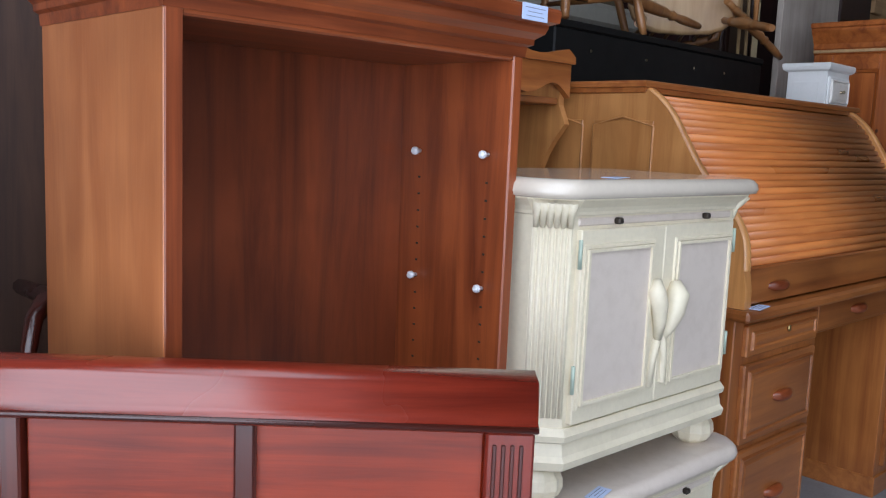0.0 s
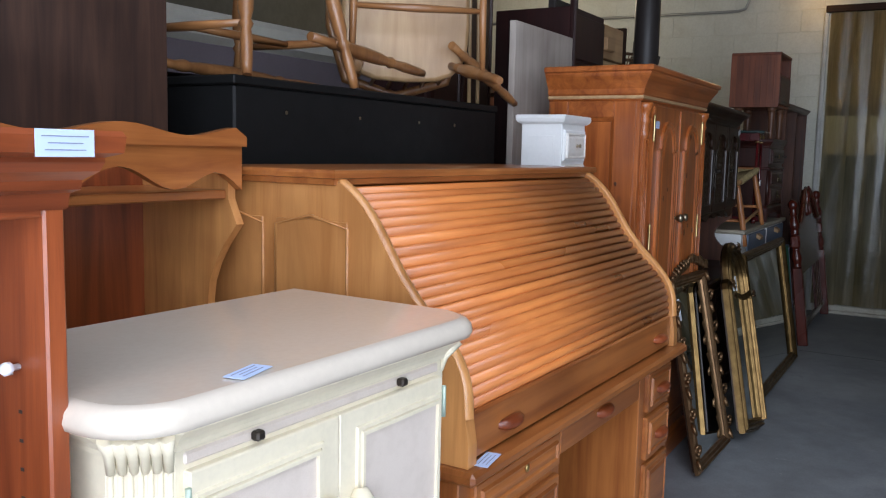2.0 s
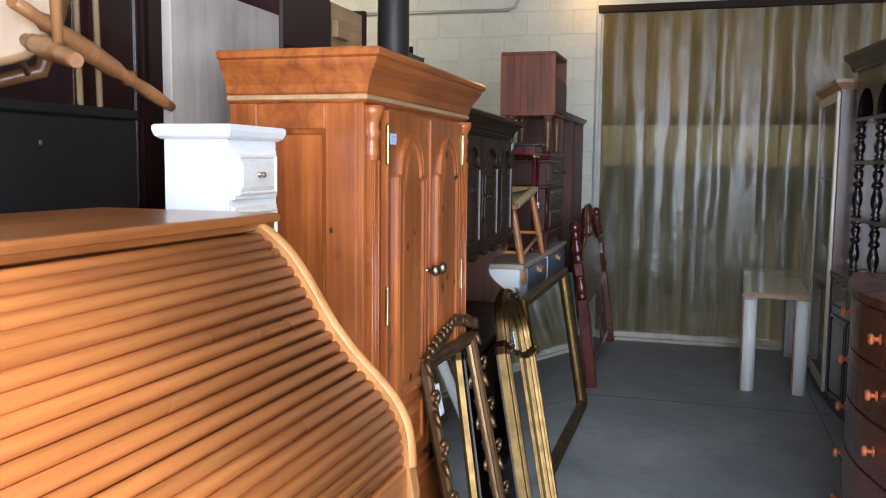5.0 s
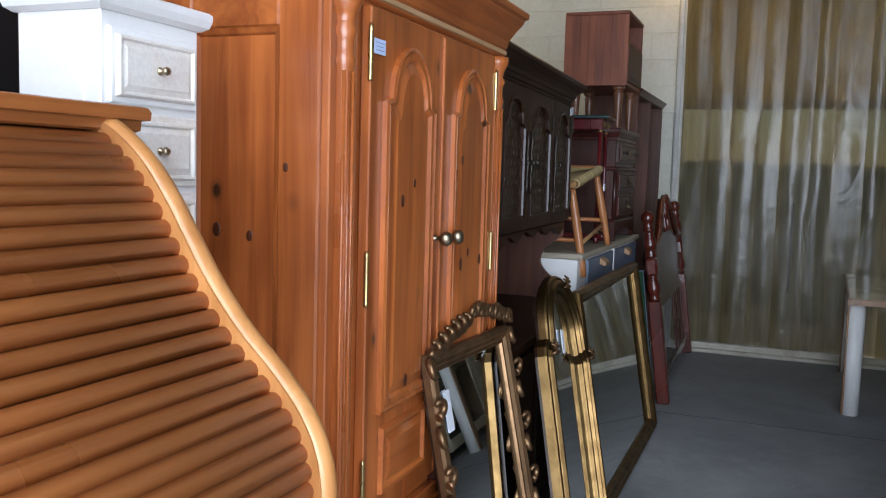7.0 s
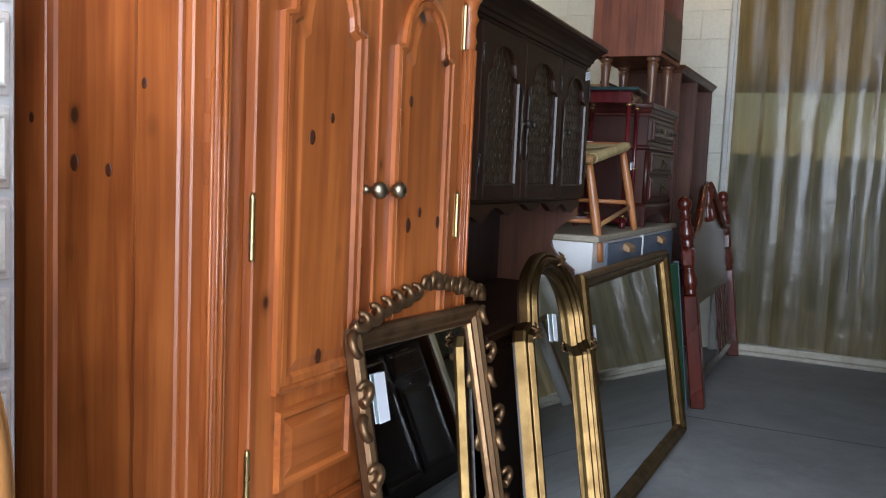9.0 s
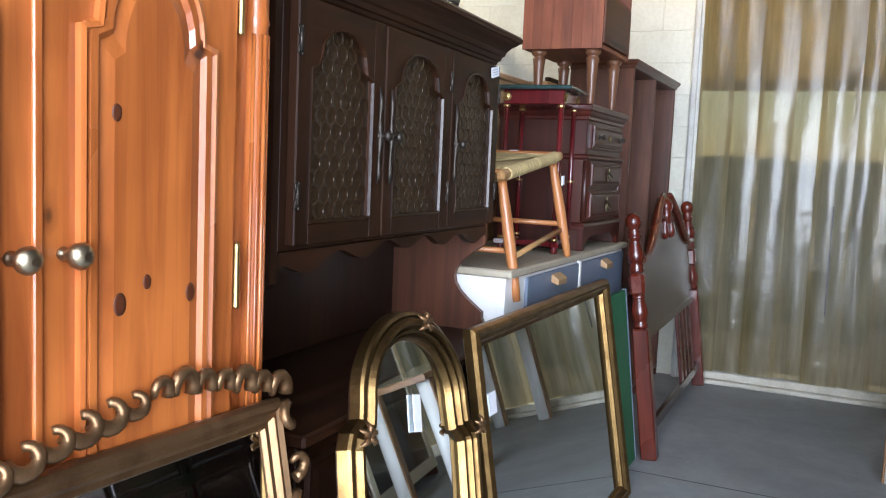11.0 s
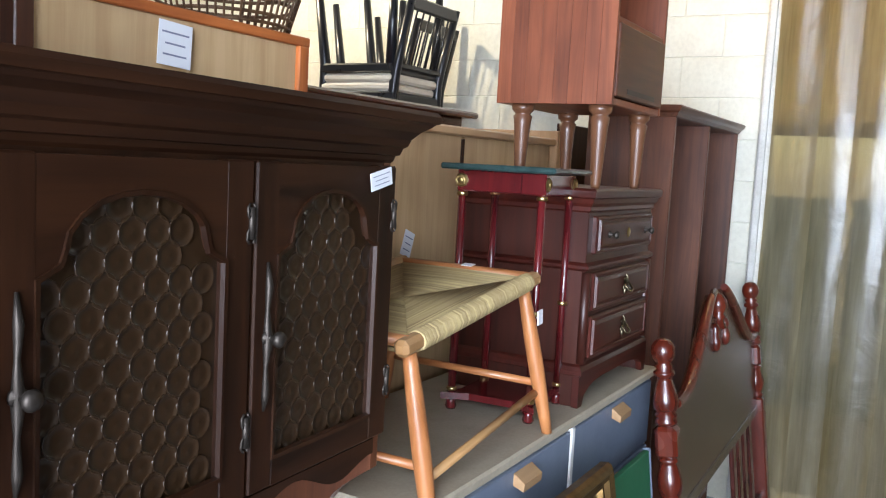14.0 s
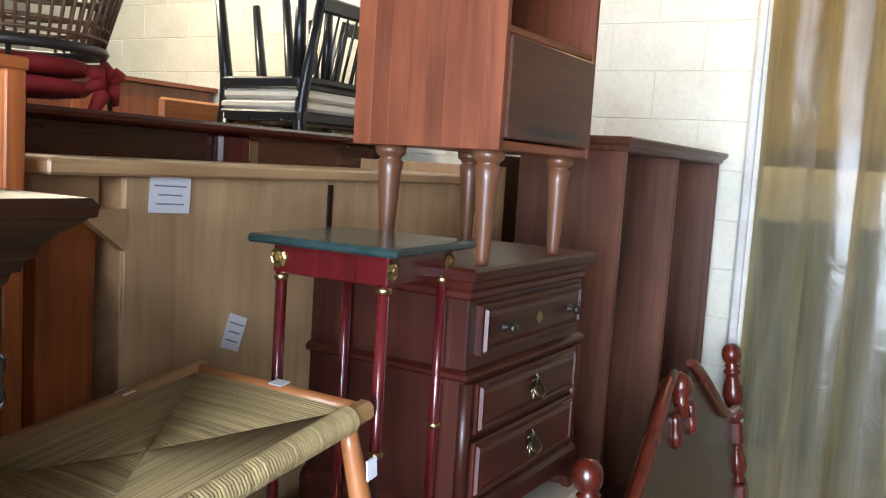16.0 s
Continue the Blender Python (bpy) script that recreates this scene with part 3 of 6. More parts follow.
def cream_cabinet(t, h0, h1, lower=False):
    """Cream nightstand: fluted canted corners, two doors, bun feet. Width 0.70, depth 0.43."""
    w, d, c = 0.685, 0.41, 0.055
    body = [(c, 0), (w - c, 0), (w, c), (w, d), (0, d), (0, c)]
    zf = h0 + 0.075
    def grow(o, cut=0.0):
        return [(c - o * 0.4 + cut, -o), (w - c + o * 0.4 - cut, -o), (w + o, c - o * 0.4 + cut), (w + o, d), (-o, d), (-o, c - o * 0.4 + cut)]
    def loft(prof, name):
        s = Shape()
        rings = [[s.bm.verts.new((x, y, z)) for x, y in grow(o)] for o, z in prof]
        for lo, hi in zip(rings, rings[1:]):
            for k in range(6):
                s.bm.faces.new((lo[k], lo[(k + 1) % 6], hi[(k + 1) % 6], hi[k]))
        s.bm.faces.new(rings[0][::-1])
        s.bm.faces.new(rings[-1])
        return part(name, s, cream, t)
    zb = zf + 0.085
    zt = h1 - 0.070
    part("body", Shape().prism(body, "z", zb - 0.002, zt + 0.002), cream, t)
    loft([(0.006, zf), (0.012, zf + 0.004), (0.016, zf + 0.02), (0.008, zf + 0.03), (0.004, zf + 0.055), (0.012, zf + 0.06), (0.014, zf + 0.072), (0.004, zb)], "base_moulding")
    loft([(0.003, zt), (0.006, zt + 0.002), (0.007, zt + 0.008), (0.012, zt + 0.016), (0.022, zt + 0.025), (0.030, zt + 0.031), (0.031, zt + 0.035)], "cornice")
    top = Shape()
    rings = []
    def soft(o):
        r = c + 0.01 + o * 0.5
        pts = [(w + o - r + r * math.cos(radians(a)), -o + r + r * math.sin(radians(a))) for a in range(-90, 1, 15)]
        pts += [(w + o, d), (-o, d)]
        return pts + [(-o + r + r * math.cos(radians(a)), -o + r + r * math.sin(radians(a))) for a in range(180, 271, 15)]
    for o, z in ((0.030, h1 - 0.036), (0.040, h1 - 0.033), (0.043, h1 - 0.024), (0.040, h1 - 0.012), (0.032, h1 - 0.003), (0.022, h1)):
        rings.append([top.bm.verts.new((x, y, z)) for x, y in soft(o)])
    nr = len(rings[0])
    for lo, hi in zip(rings, rings[1:]):
        for k in range(nr):
            f = top.bm.faces.new((lo[k], lo[(k + 1) % nr], hi[(k + 1) % nr], hi[k]))
            f.smooth = True
    top.bm.faces.new(rings[0][::-1])
    top.bm.faces.new(rings[-1])
    part("top", top, linen if lower else paint("waxed_cream_top", (0.66, 0.58, 0.48), 0.16, 0.15, coat=0.6), t, "glossy beige top")
    # canted fluted corners
    for side in (0, 1):
        for k in range(7):
            u = (k + 0.5) / 7
            x, y = (c * u, c * (1 - u)) if side == 0 else (w - c * u, c * (1 - u))
            part("reed", Shape().lathe([(0.0045, zb + 0.02), (0.0045, zt - 0.012)], 6, pose(x, y, 0)), cream, t)
        s = Shape()
        for k in range(6):
            u = (k + 0.5) / 6
            x, y = (c * u, c * (1 - u)) if side == 0 else (w - c * u, c * (1 - u))
            o = Vector((-1 if side == 0 else 1, -1, 0)).normalized()
            s.tube([(x, y, zt - 0.022), (x + o.x * 0.008, y + o.y * 0.008, zt + 0.002), (x + o.x * 0.030, y + o.y * 0.030, zt + 0.030)], [0.006, 0.007, 0.011], 6)
        part("carved_leaf", s, cream, t)
    # pull-out slide with two little knobs
    za = zt - 0.024
    part("slide", Shape().box(c + 0.012, w - c - 0.012, -0.003, 0.02, za + 0.004, zt - 0.004), linen, t)
    for x in (0.18, 0.50):
        part("slide_knob", Shape().box(x - 0.008, x + 0.008, -0.018, -0.003, za + 0.006, za + 0.019, 0.003), pewter, t, "small dark metal knob")
    if lower:
        part("front", Shape().box(c + 0.01, w - c - 0.01, -0.002, 0.01, zb + 0.01, za), cream, t)
    else:
        mid = w / 2
        for x0, x1, hinge in ((c + 0.012, mid - 0.001, c + 0.008), (mid + 0.001, w - c - 0.012, w - c - 0.008)):
            door = part("door", Shape().box(x0, x1, -0.012, 0.004, zb + 0.006, za - 0.002, 0.002), cream, t)
            i0, i1 = (x0 + 0.022, x1 - 0.052) if x0 < mid - 0.05 else (x0 + 0.052, x1 - 0.022)
            part("door_panel", Shape().box(i0, i1, -0.0145, -0.011, zb + 0.05, za - 0.045, 0), linen, door, "beige inset panel")
            s = Shape()
            for q, f in ((0, 0.02), (0.008, 0.0165)):
                s.loop_frame([(i0 - q, zb + 0.05 - q), (i1 + q, zb + 0.05 - q), (i1 + q, za - 0.045 + q), (i0 - q, za - 0.045 + q)], [(0, 0.011), (0, f), (-0.006, f), (-0.008, 0.011)])
            part("moulding", s, cream, door)
            for z in (zb + 0.07, za - 0.075):
                part("hinge", Shape().lathe([(0.004, 0), (0.004, 0.055)], 8, pose(hinge, -0.013, z)), paint("pale_verdigris", (0.5, 0.6, 0.5), 0.5, 0.4, metal=0.4), door, "pale tarnished hinge")
        # carved tulip across both doors
        zc = (zb + za) / 2 + 0.01
        for sg in (-1, 1):
            if sg < 0:
                line, rr = [(mid - 0.009, -0.016, zc - 0.06), (mid - 0.016, -0.024, zc - 0.02), (mid - 0.030, -0.029, zc + 0.02), (mid - 0.040, -0.028, zc + 0.045), (mid - 0.030, -0.020, zc + 0.068)], [0.009, 0.014, 0.019, 0.019, 0.010]
            else:
                line, rr = [(mid + 0.008, -0.016, zc - 0.065), (mid + 0.014, -0.026, zc - 0.035), (mid + 0.023, -0.032, zc + 0.0), (mid + 0.034, -0.031, zc + 0.035), (mid + 0.040, -0.020, zc + 0.060)], [0.005, 0.015, 0.023, 0.025, 0.011]
            part("carved_petal", Shape().tube(line, rr, 14), cream, t, "smooth carved tulip petal handle")
            part("carved_stem", Shape().tube([(mid + sg * 0.005, -0.014, zc - 0.05), (mid + sg * 0.02, -0.015, zc - 0.10), (mid + sg * 0.026, -0.014, zc - 0.16), (mid + sg * 0.014, -0.013, zb + 0.05)], [0.012, 0.009, 0.007, 0.004]), cream, t)
    for x in (0.06, w - 0.06):
        for y in (0.06, d - 0.06):
            part("bun_foot", Shape().lathe([(0.03, h0), (0.046, h0 + 0.012), (0.054, h0 + 0.03), (0.052, h0 + 0.05), (0.04, h0 + 0.068), (0.03, zf + 0.002)], 24, pose(x, y, 0), 0.06), cream, t)
    return t


cream_cabinet(thing("nightstand", "short cream painted nightstand carrying another on top", "nightstand", pose(1.262, 1.083, 0, 0, 0, -2)), 0.0, 0.495, True)
cream_cabinet(thing("nightstand", "cream painted nightstand with carved tulip doors and bun feet", "nightstand", pose(1.247, 1.081, 0.495, 0, 0, -2)), 0.0, 0.641)
price_tag(pose(1.42, 1.075, 1.1375, -90, 0, 12), 0.07, 0.03, tag_blue)
price_tag(pose(1.42, 1.065, 0.4965, -90, 0, 12), 0.07, 0.03, tag_blue)


# ---- roll-top desk ----
def s_curve(n):
    """The roll top's line as (y, z) from the top edge down to the writing board, by arc pieces."""
    keys = [(1.475, 1.345), (1.44, 1.343), (1.41, 1.328), (1.37, 1.293), (1.335, 1.247), (1.305, 1.198), (1.27, 1.142), (1.225, 1.085), (1.175, 1.035), (1.135, 0.985), (1.112, 0.93), (1.105, 0.86)]
    out = []
    m = len(keys) - 1
    for i in range(m):
        p0, p1, p2, p3 = keys[max(i - 1, 0)], keys[i], keys[i + 1], keys[min(i + 2, m)]
        for k in range(n):
            u = k / n
            out.append(tuple(0.5 * (2 * p1[c] + (p2[c] - p0[c]) * u + (2 * p0[c] - 5 * p1[c] + 4 * p2[c] - p3[c]) * u * u + (3 * p1[c] - p0[c] - 3 * p2[c] + p3[c]) * u ** 3) for c in (0, 1)))
    return out + [keys[-1]]


def desk_height(z):
    return z * 1.0627 if z < 0.75 else 0.797 + (z - 0.75) * 0.945


def roll_top_desk():
    t = thing("roll_top_desk", "honey oak roll-top desk with closed ribbed tambour", "desk", pose(2.05, 1.075, 0, 0, 0, -1.2) @ pose(-2.05, -1.07, 0))
    ox, oz, oy = wood(OAK, "x", 0.3, 0.4), wood(OAK, "z", 0.3, 0.4), wood(OAK_PALE, "z", 0.32, 0.35)
    x0, x1, yb = 2.06, 3.447, 1.86
    part("writing_board", Shape().box(2.04, 3.49, 1.07, yb, 0.722, 0.75, 0.008), ox, t)
    line = s_curve(5)
    prof = line + [(1.095, 0.80), (1.095, 0.751), (yb, 0.751), (yb, 1.345)]
    for a, b in ((x0, x0 + 0.034), (x1 - 0.034, x1)):
        part("curved_side", Shape().prism(prof, "x", a, b), oy, t, "pale S-curved side")
    # frame mouldings on the outside of the near side
    for y0, y1 in ((1.40, 1.60), (1.64, 1.82)):
        part("side_panel", Shape().box(x0 - 0.004, x0 + 0.001, y0, y1, 0.80, 1.25, 0.002), wood(OAK_PALE, "z", 0.35, 0.3, 0, 0.6), t)
        part("panel_bead", Shape().tube([(x0 - 0.003, y0, 0.82), (x0 - 0.003, y0, 1.235), (x0 - 0.003, (y0 + y1) / 2, 1.26), (x0 - 0.003, y1, 1.235), (x0 - 0.003, y1, 0.82)], 0.004, 6), oy, t)
    part("top", Shape().crown(x0 - 0.005, x1 + 0.03, 1.435, yb, [(0.0, 1.33), (0.004, 1.333), (0.005, 1.345), (0.013, 1.347), (0.014, 1.358), (0.011, 1.364), (0.006, 1.366)]), ox, t)
    part("back_board", Shape().box(x0 + 0.03, x1 - 0.03, yb - 0.02, yb - 0.002, 0.1, 1.34), oz, t)
    for x in (x0 + 0.017, x1 - 0.017):
        part("edge_moulding", Shape().tube([(x, y + 0.007, z - 0.006) for y, z in s_curve(24)], 0.017, 10), wood(OAK_PALE, "z", 0.3, 0.4), t, "rounded pale oak edge")
    # tambour slats along the curve, just inside the sides
    pts, acc = s_curve(24), [0.0]
    for a, b in zip(pts, pts[1:]):
        acc.append(acc[-1] + math.hypot(a[0] - b[0], a[1] - b[1]))
    n = 23
    step = (acc[-1] - 0.05) / n
    s = Shape()
    hw = step * 0.495
    half = [(-hw, 0.006), (-hw * 0.95, -0.0005), (-hw * 0.6, -0.0065), (0, -0.009), (hw * 0.6, -0.0065), (hw * 0.95, -0.0005), (hw, 0.006)]
    s.prism([(b, a) for a, b in half], "x", x0 + 0.034, x1 - 0.034, True)
    slat = finish(s, "slat", wood(((0.68, 0.240, 0.064), (0.44, 0.128, 0.034)), "x", 0.28, 0.45, 0, 1.2, 0.35))
    inner = 0.018
    for k in range(n):
        d = 0.05 + (k + 0.5) * step
        i = max(j for j in range(len(acc) - 1) if acc[j] <= d)
        u = (d - acc[i]) / (acc[i + 1] - acc[i])
        y = pts[i][0] + (pts[i + 1][0] - pts[i][0]) * u
        z = pts[i][1] + (pts[i + 1][1] - pts[i][1]) * u
        dy, dz = pts[i + 1][0] - pts[i][0], pts[i + 1][1] - pts[i][1]
        L = math.hypot(dy, dz)
        ny, nz = dz / L, -dy / L
        piece("slat", slat, t, pose(0, y - ny * inner, z - nz * inner, math.degrees(math.atan2(-dz, -dy)) - 90))
    part("backing", Shape().prism([(p[0] + 0.03, p[1] - 0.012) for p in s_curve(3)] + [(1.5, 0.80), (1.6, 1.30)], "x", x0 + 0.034, x1 - 0.034), wood(OAK, "x", 0.3, 0.4), t)
    part("bottom_rail", Shape().box(x0 + 0.036, x1 - 0.036, 1.108, 1.135, 0.755, 0.86, 0.005), ox, t)

    def pull(x, z, y, w=0.10):
        s = Shape()
        rows = []
        for j in range(9):
            u = j / 8
            e = math.sin(math.pi * u) ** 0.5
            rows.append([s.bm.verts.new((x - w / 2 + w * u, y - q * e, z + v * (0.45 + 0.55 * e))) for q, v in ((0, 0.014), (0.014, 0.016), (0.026, 0.008), (0.027, -0.004), (0.018, -0.014), (0, -0.012))])
        for a, b in zip(rows, rows[1:]):
            for i in range(5):
                f = s.bm.faces.new((a[i], a[i + 1], b[i + 1], b[i]))
                f.smooth = True
        part("pull", s, wood(CHERRY, "x", 0.3, 0.4), t, "carved wooden finger pull")

    pull(2.26, 0.80, 1.108)
    pull(3.29, 0.80, 1.108)
    # pedestals and drawers
    for xa, xb in ((2.06, 2.555), (3.15, 3.447)):
        part("pedestal", Shape().box(xa, xb, 1.115, yb - 0.02, 0.06, 0.722), oz, t)
        part("plinth", Shape().box(xa - 0.004, xb + 0.004, 1.108, yb - 0.02, 0.0, 0.07), ox, t)
        xd0, xd1 = xa + 0.045, xb - 0.03
        rows = ((0.625, 0.705), (0.40, 0.605), (0.10, 0.38)) if xa < 2.5 else ((0.585, 0.705), (0.44, 0.57), (0.10, 0.425))
        for za, zb in rows:
            dr = part("drawer", Shape().box(xd0, xd1, 1.100, 1.118, za, zb, 0.004), wood(OAK, "x", 0.3, 0.4), t)
            raised_panel(dr, xd0 + 0.02, xd1 - 0.02, za + 0.015, zb - 0.015, 1.101, ox, 0.008, 0.022)
            if not (xa < 2.5 and za > 0.6):
                pull((xd0 + xd1) / 2, (za + zb) / 2, 1.095)
            else:
                part("lock", Shape().lathe([(0.008, 0), (0.008, 0.004), (0.002, 0.005)], 10, pose(2.323, 1.093, 0.678, 90)), brass, t, "small brass lock")
    part("pencil_drawer", Shape().box(2.56, 3.145, 1.115, 1.135, 0.635, 0.715), wood(OAK, "x", 0.3, 0.4), t)
    part("apron", Shape().box(2.555, 3.15, 1.135, 1.16, 0.62, 0.722), ox, t)
    pull(2.85, 0.675, 1.115)
    part("modesty_panel", Shape().box(2.555, 3.15, 1.60, 1.615, 0.08, 0.722), oz, t)
    # the writing board of this desk lies high: stretch the pedestals, squeeze the roll top
    for ob in t.children_recursive:
        if ob.name.startswith("slat"):
            ob.location.z = desk_height(ob.location.z)
        else:
            for v in ob.data.vertices:
                v.co.z = desk_height(v.co.z)
    return t


roll_top_desk()
price_tag(pose(2.13, 1.093, 0.7985, -90, 0, 8), 0.085, 0.032, tag_blue)

# pale oak shelf hutch beside the desk
t = thing("desk_hutch", "pale oak shelf hutch with a scalloped apron", "hutch", pose(0.035, 0.02, 0.028))
ox, oz = wood(OAK, "x", 0.32, 0.35), wood(OAK_PALE, "z", 0.35, 0.3)
def wave(x0, x1, z0, z1, n=24):
    """A valance: flat on top, with a mirrored ogee line below."""
    pts = []
    for k in range(n + 1):
        u = k / n
        q = abs(2 * u - 1)
        pts.append((x0 + (x1 - x0) * u, z0 + (z1 - z0) * (0.35 + 0.28 * math.cos(q * 7.5)) * (1 - q ** 6)))
    return pts
part("apron", Shape().prism(wave(1.34, 1.99, 1.30, 1.385) + [(1.99, 1.40), (1.34, 1.40)], "y", 1.645, 1.665), ox, t)
s = Shape().prism([(1.34, 1.395), (1.99, 1.395), (1.99, 1.415)] + [(1.99 - 0.65 * k / 20, 1.415 + 0.022 * (1 + math.cos(6.28 * 2 * k / 20)) / 2) for k in range(1, 20)] + [(1.34, 1.415)], "y", 1.63, 1.655)
part("crest", s, ox, t, "wavy crest rail")
prof = [(1.665, 1.395), (1.95, 1.395), (1.95, 0.74), (1.60, 0.74), (1.60, 0.82)] + [(1.60 + 0.13 * math.sin(math.pi * k / 10), 0.82 + 0.045 * k) for k in range(1, 10)] + [(1.665, 1.28)]
for a in (1.34, 1.968):
    part("side_panel", Shape().prism(prof, "x", a, a + 0.022), oz, t, "pale side with a curved front")
part("shelf", Shape().box(1.362, 1.968, 1.67, 1.94, 1.28, 1.30), ox, t)
part("back_board", Shape().box(1.35, 1.98, 1.94, 1.95, 0.74, 1.395), wood(CHERRY, "z", 0.34, 0.35), t, "cherry stained back board")
t = thing("writing_desk", "plain cherry desk standing under a shelf hutch", "desk", pose(0.04, 0.02, 0.015))
part("desktop", Shape().box(1.33, 2.0, 1.55, 1.96, 0.71, 0.74), wood(CHERRY, "x"), t)
for x in (1.36, 1.95):
    for y in (1.585, 1.925):
        part("leg", Shape().box(x - 0.02, x + 0.02, y - 0.02, y + 0.02, -0.015, 0.71), wood(CHERRY, "z"), t)

# tall dark cabinet behind the bookcase
t = thing("tall_cabinet", "tall dark brown wooden cabinet side, scuffed", "cabinet")
part("body", Shape().box(-0.5, 2.12, 2.0, 2.5, 0, 2.6), wood(((0.075, 0.038, 0.025), (0.026, 0.013, 0.010)), "z", 0.5, 0.1), t)
part("top_edge", Shape().box(-0.52, 2.14, 1.98, 2.5, 2.6, 2.64), wood(DARK, "x"), t)

# long black case
t = thing("black_case", "long scuffed black wooden case behind the desk", "case")
part("body", Shape().box(2.295, 3.79, 1.95, 2.55, 0.0, 1.585, 0.006), black, t)
part("lid_edge", Shape().box(2.29, 3.795, 1.945, 2.555, 1.585, 1.61, 0.004), black, t)
for x in (2.5, 2.85, 3.2, 3.45):
    part("screw", Shape().lathe([(0.006, 0), (0.005, 0.002)], 8, pose(x, 1.95, 1.52, 90)), nickel, t)

# narrow white drawer tower
t = thing("drawer_tower", "narrow white painted drawer tower with small knobs", "drawers", pose(3.593, 1.573, 0))
part("body", Shape().box(0, 0.228, 0, 0.165, 0.0, 1.535), white, t)
part("side_panel", Shape().box(-0.003, 0.0, 0.03, 0.135, 0.9, 1.49, 0.002), white, t)
part("top", Shape().crown(0, 0.228, 0, 0.165, [(0.004, 1.533), (0.014, 1.54), (0.018, 1.552), (0.018, 1.562), (0.014, 1.566)], True), white, t)
for k in range(9):
    z0 = 1.395 - k * 0.128
    d = part("drawer", Shape().box(0.012, 0.216, -0.008, 0.004, z0, z0 + 0.116, 0.003), white_worn if k > 0 else white, t)
    raised_panel(d, 0.022, 0.206, z0 + 0.01, z0 + 0.106, -0.007, white_worn, 0.009, 0.02)
    knob(d, 0.114, -0.014, z0 + 0.058, nickel, 0.007, 0.018)


# ---- pine armoire ----
knot_wood = paint("dark_pine_knot", (0.085, 0.022, 0.008), 0.4, 0.5, size=60, dirt=(0.3, 0.2, 0.15))


def pine_knot(r, m):
    """A slightly raised oval knot, higher than wide."""
    return Shape().lathe([(r, -0.0006), (r * 0.97, 0.0006), (r * 0.6, 0.0009), (r * 0.2, 0.001)], 12, m @ Matrix.Diagonal((0.78, 1.15, 1, 1)))


